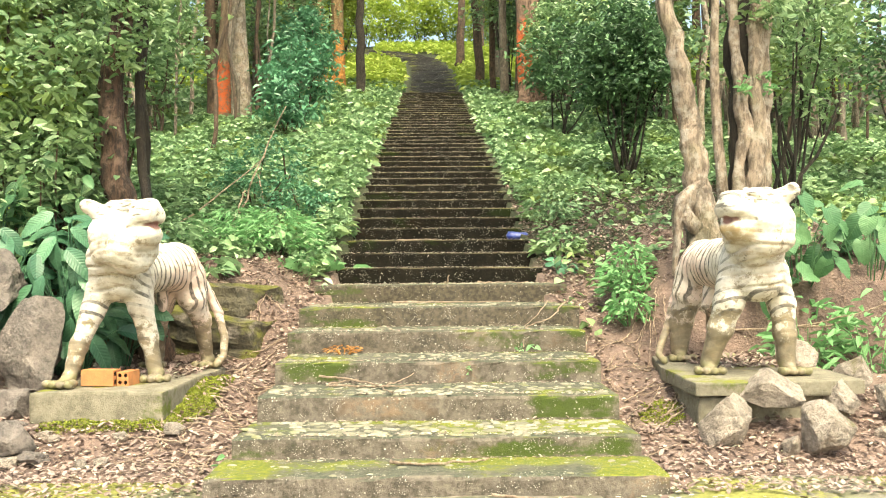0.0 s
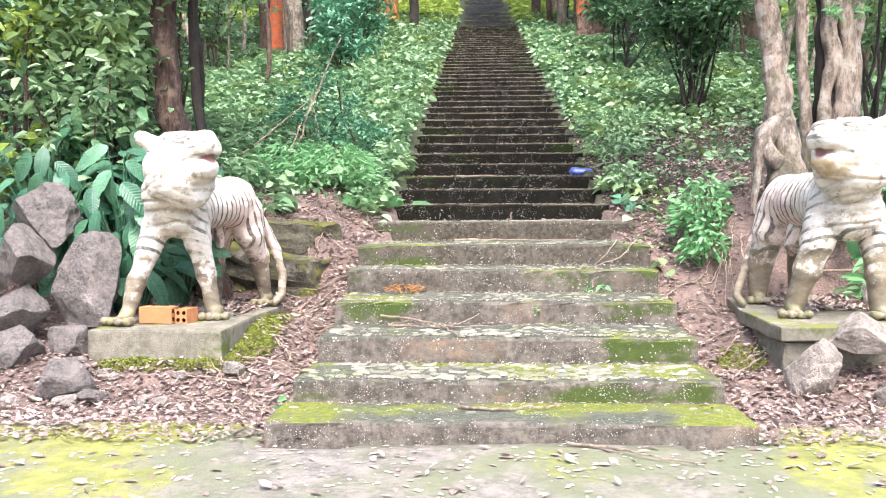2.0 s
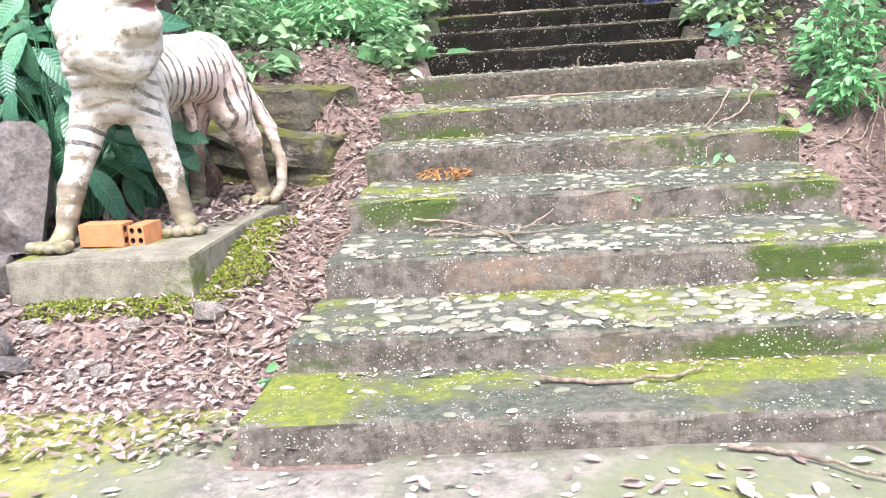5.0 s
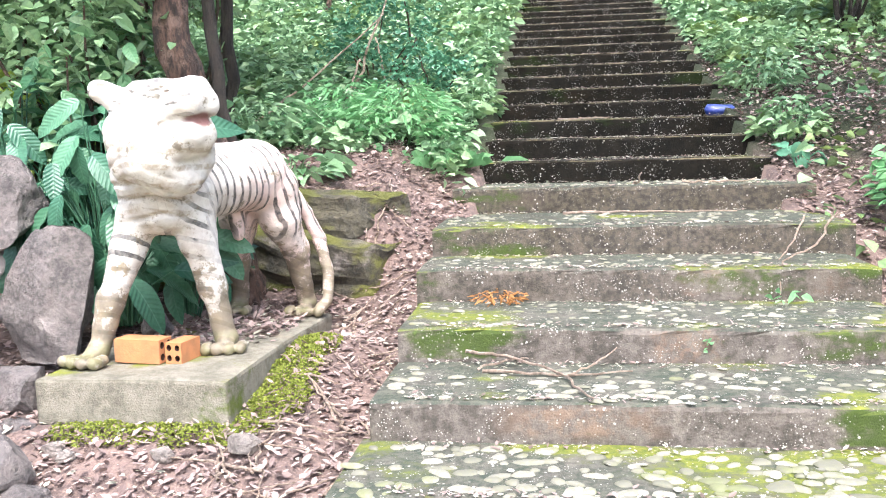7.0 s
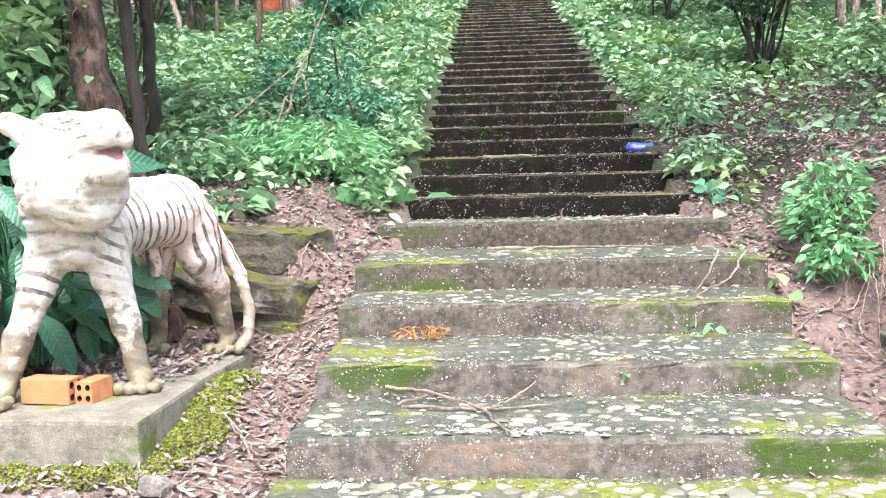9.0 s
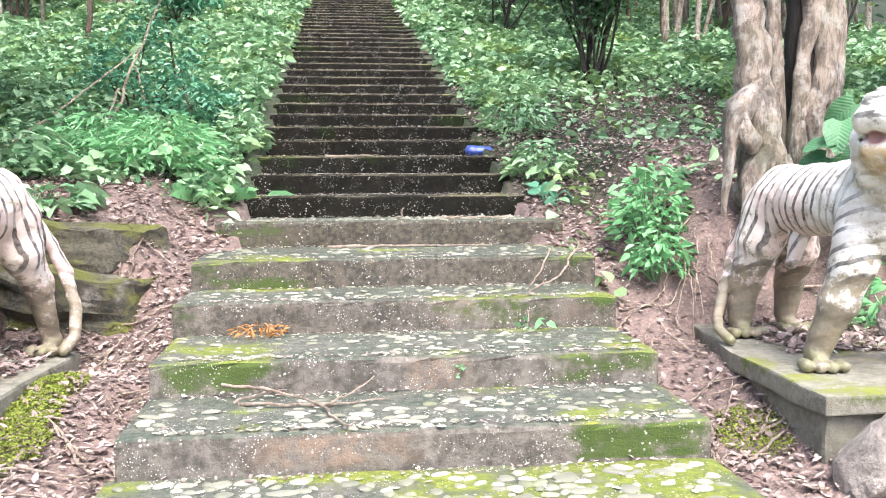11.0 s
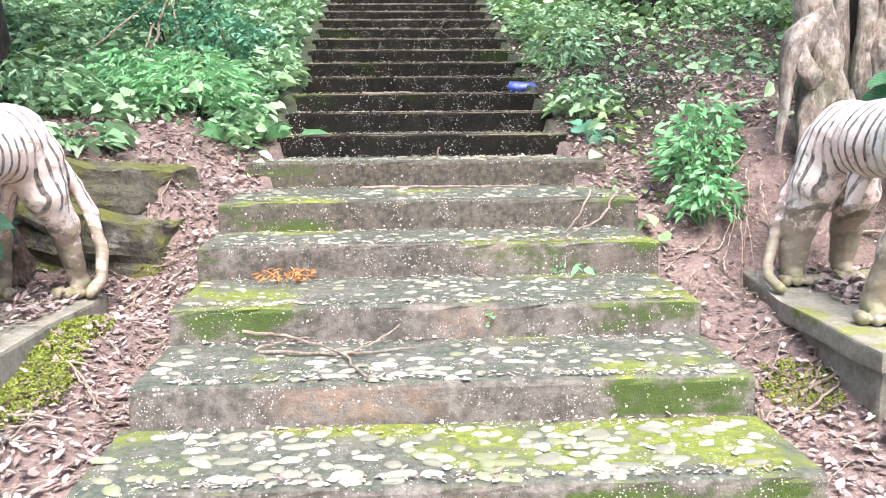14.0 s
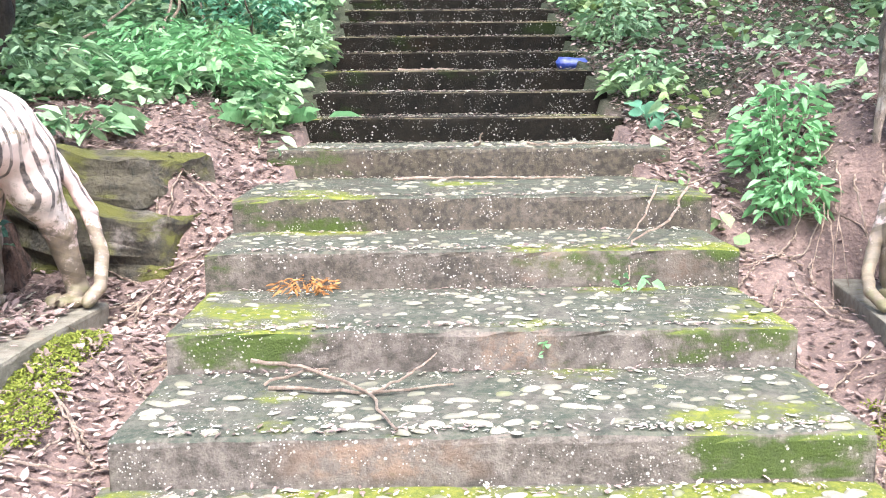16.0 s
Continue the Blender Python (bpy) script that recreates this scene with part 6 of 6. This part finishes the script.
def build_pebbles():
    r0 = random.Random(12)
    shapes = [pebble_shape(r0) for _ in range(8)]
    steps = sorted((o for o in bpy.data.objects if o.name.split(".")[0] == "step"), key=lambda o: o.location.y)
    meshes = []
    for V, F in shapes:
        ob = mesh_object("pebble", V, F, PEBBLE, None, True)
        meshes.append(ob.data)
        bpy.data.objects.remove(ob)
    VV, FF, count = [], [], 0
    for i, (gap, keep, size) in enumerate([(0.11, 0.14, 0.030), (0.072, 0.60, 0.046), (0.074, 0.42, 0.036), (0.07, 0.34, 0.028), (0.07, 0.34, 0.026), (0.075, 0.30, 0.026), (0.075, 0.30, 0.028)]):
        y0, z, a, b = LOWER[i]
        y1 = LOWER[i + 1][0] if i < 6 else TOP_Y + TREAD
        for row in range(int((y1 - y0 - 0.06) / (gap * 0.85))):
            for col in range(int((b - a - 0.06) / gap)):
                x = a + 0.05 + gap * (col + 0.5 * (row % 2) + r0.uniform(-0.3, 0.3))
                y = y0 + 0.045 + gap * 0.85 * (row + r0.uniform(-0.3, 0.3))
                if r0.random() > keep * (1.25 if wobble(x, y, 3.0, i) > -0.25 else 0.55) or not y0 + 0.03 < y < y1 - 0.03 or not a + 0.03 < x < b - 0.03:
                    continue
                k, turn, w = r0.randrange(8), r0.uniform(0, 360), size * r0.uniform(0.45, 1.5)
                m = pose(x, y, z - 0.001, r0.uniform(-4, 4), r0.uniform(-4, 4), r0.uniform(-25, 25)) @ Matrix.Diagonal((w * r0.uniform(1.1, 2.2), w * r0.uniform(0.6, 1.0), min(w, 0.04), 1)) @ pose(0, 0, 0, 0, 0, turn)
                if i == 1:
                    ob = new("pebble", meshes[k])
                    ob.parent = steps[i]
                    ob.matrix_local = Matrix.Translation(steps[i].location).inverted() @ m
                else:
                    V, F = shapes[k]
                    M = np.array(m)
                    VV.append(V @ M[:3, :3].T + M[:3, 3])
                    FF.append(F + count)
                    count += len(V)
    ob = mesh_object("pebbles", np.concatenate(VV), np.concatenate(FF), PEBBLE_FINE, steps[0].parent, True)
    tagged(ob, "small pale pebbles set in the mossy treads", kind="stuff")


build_pebbles()
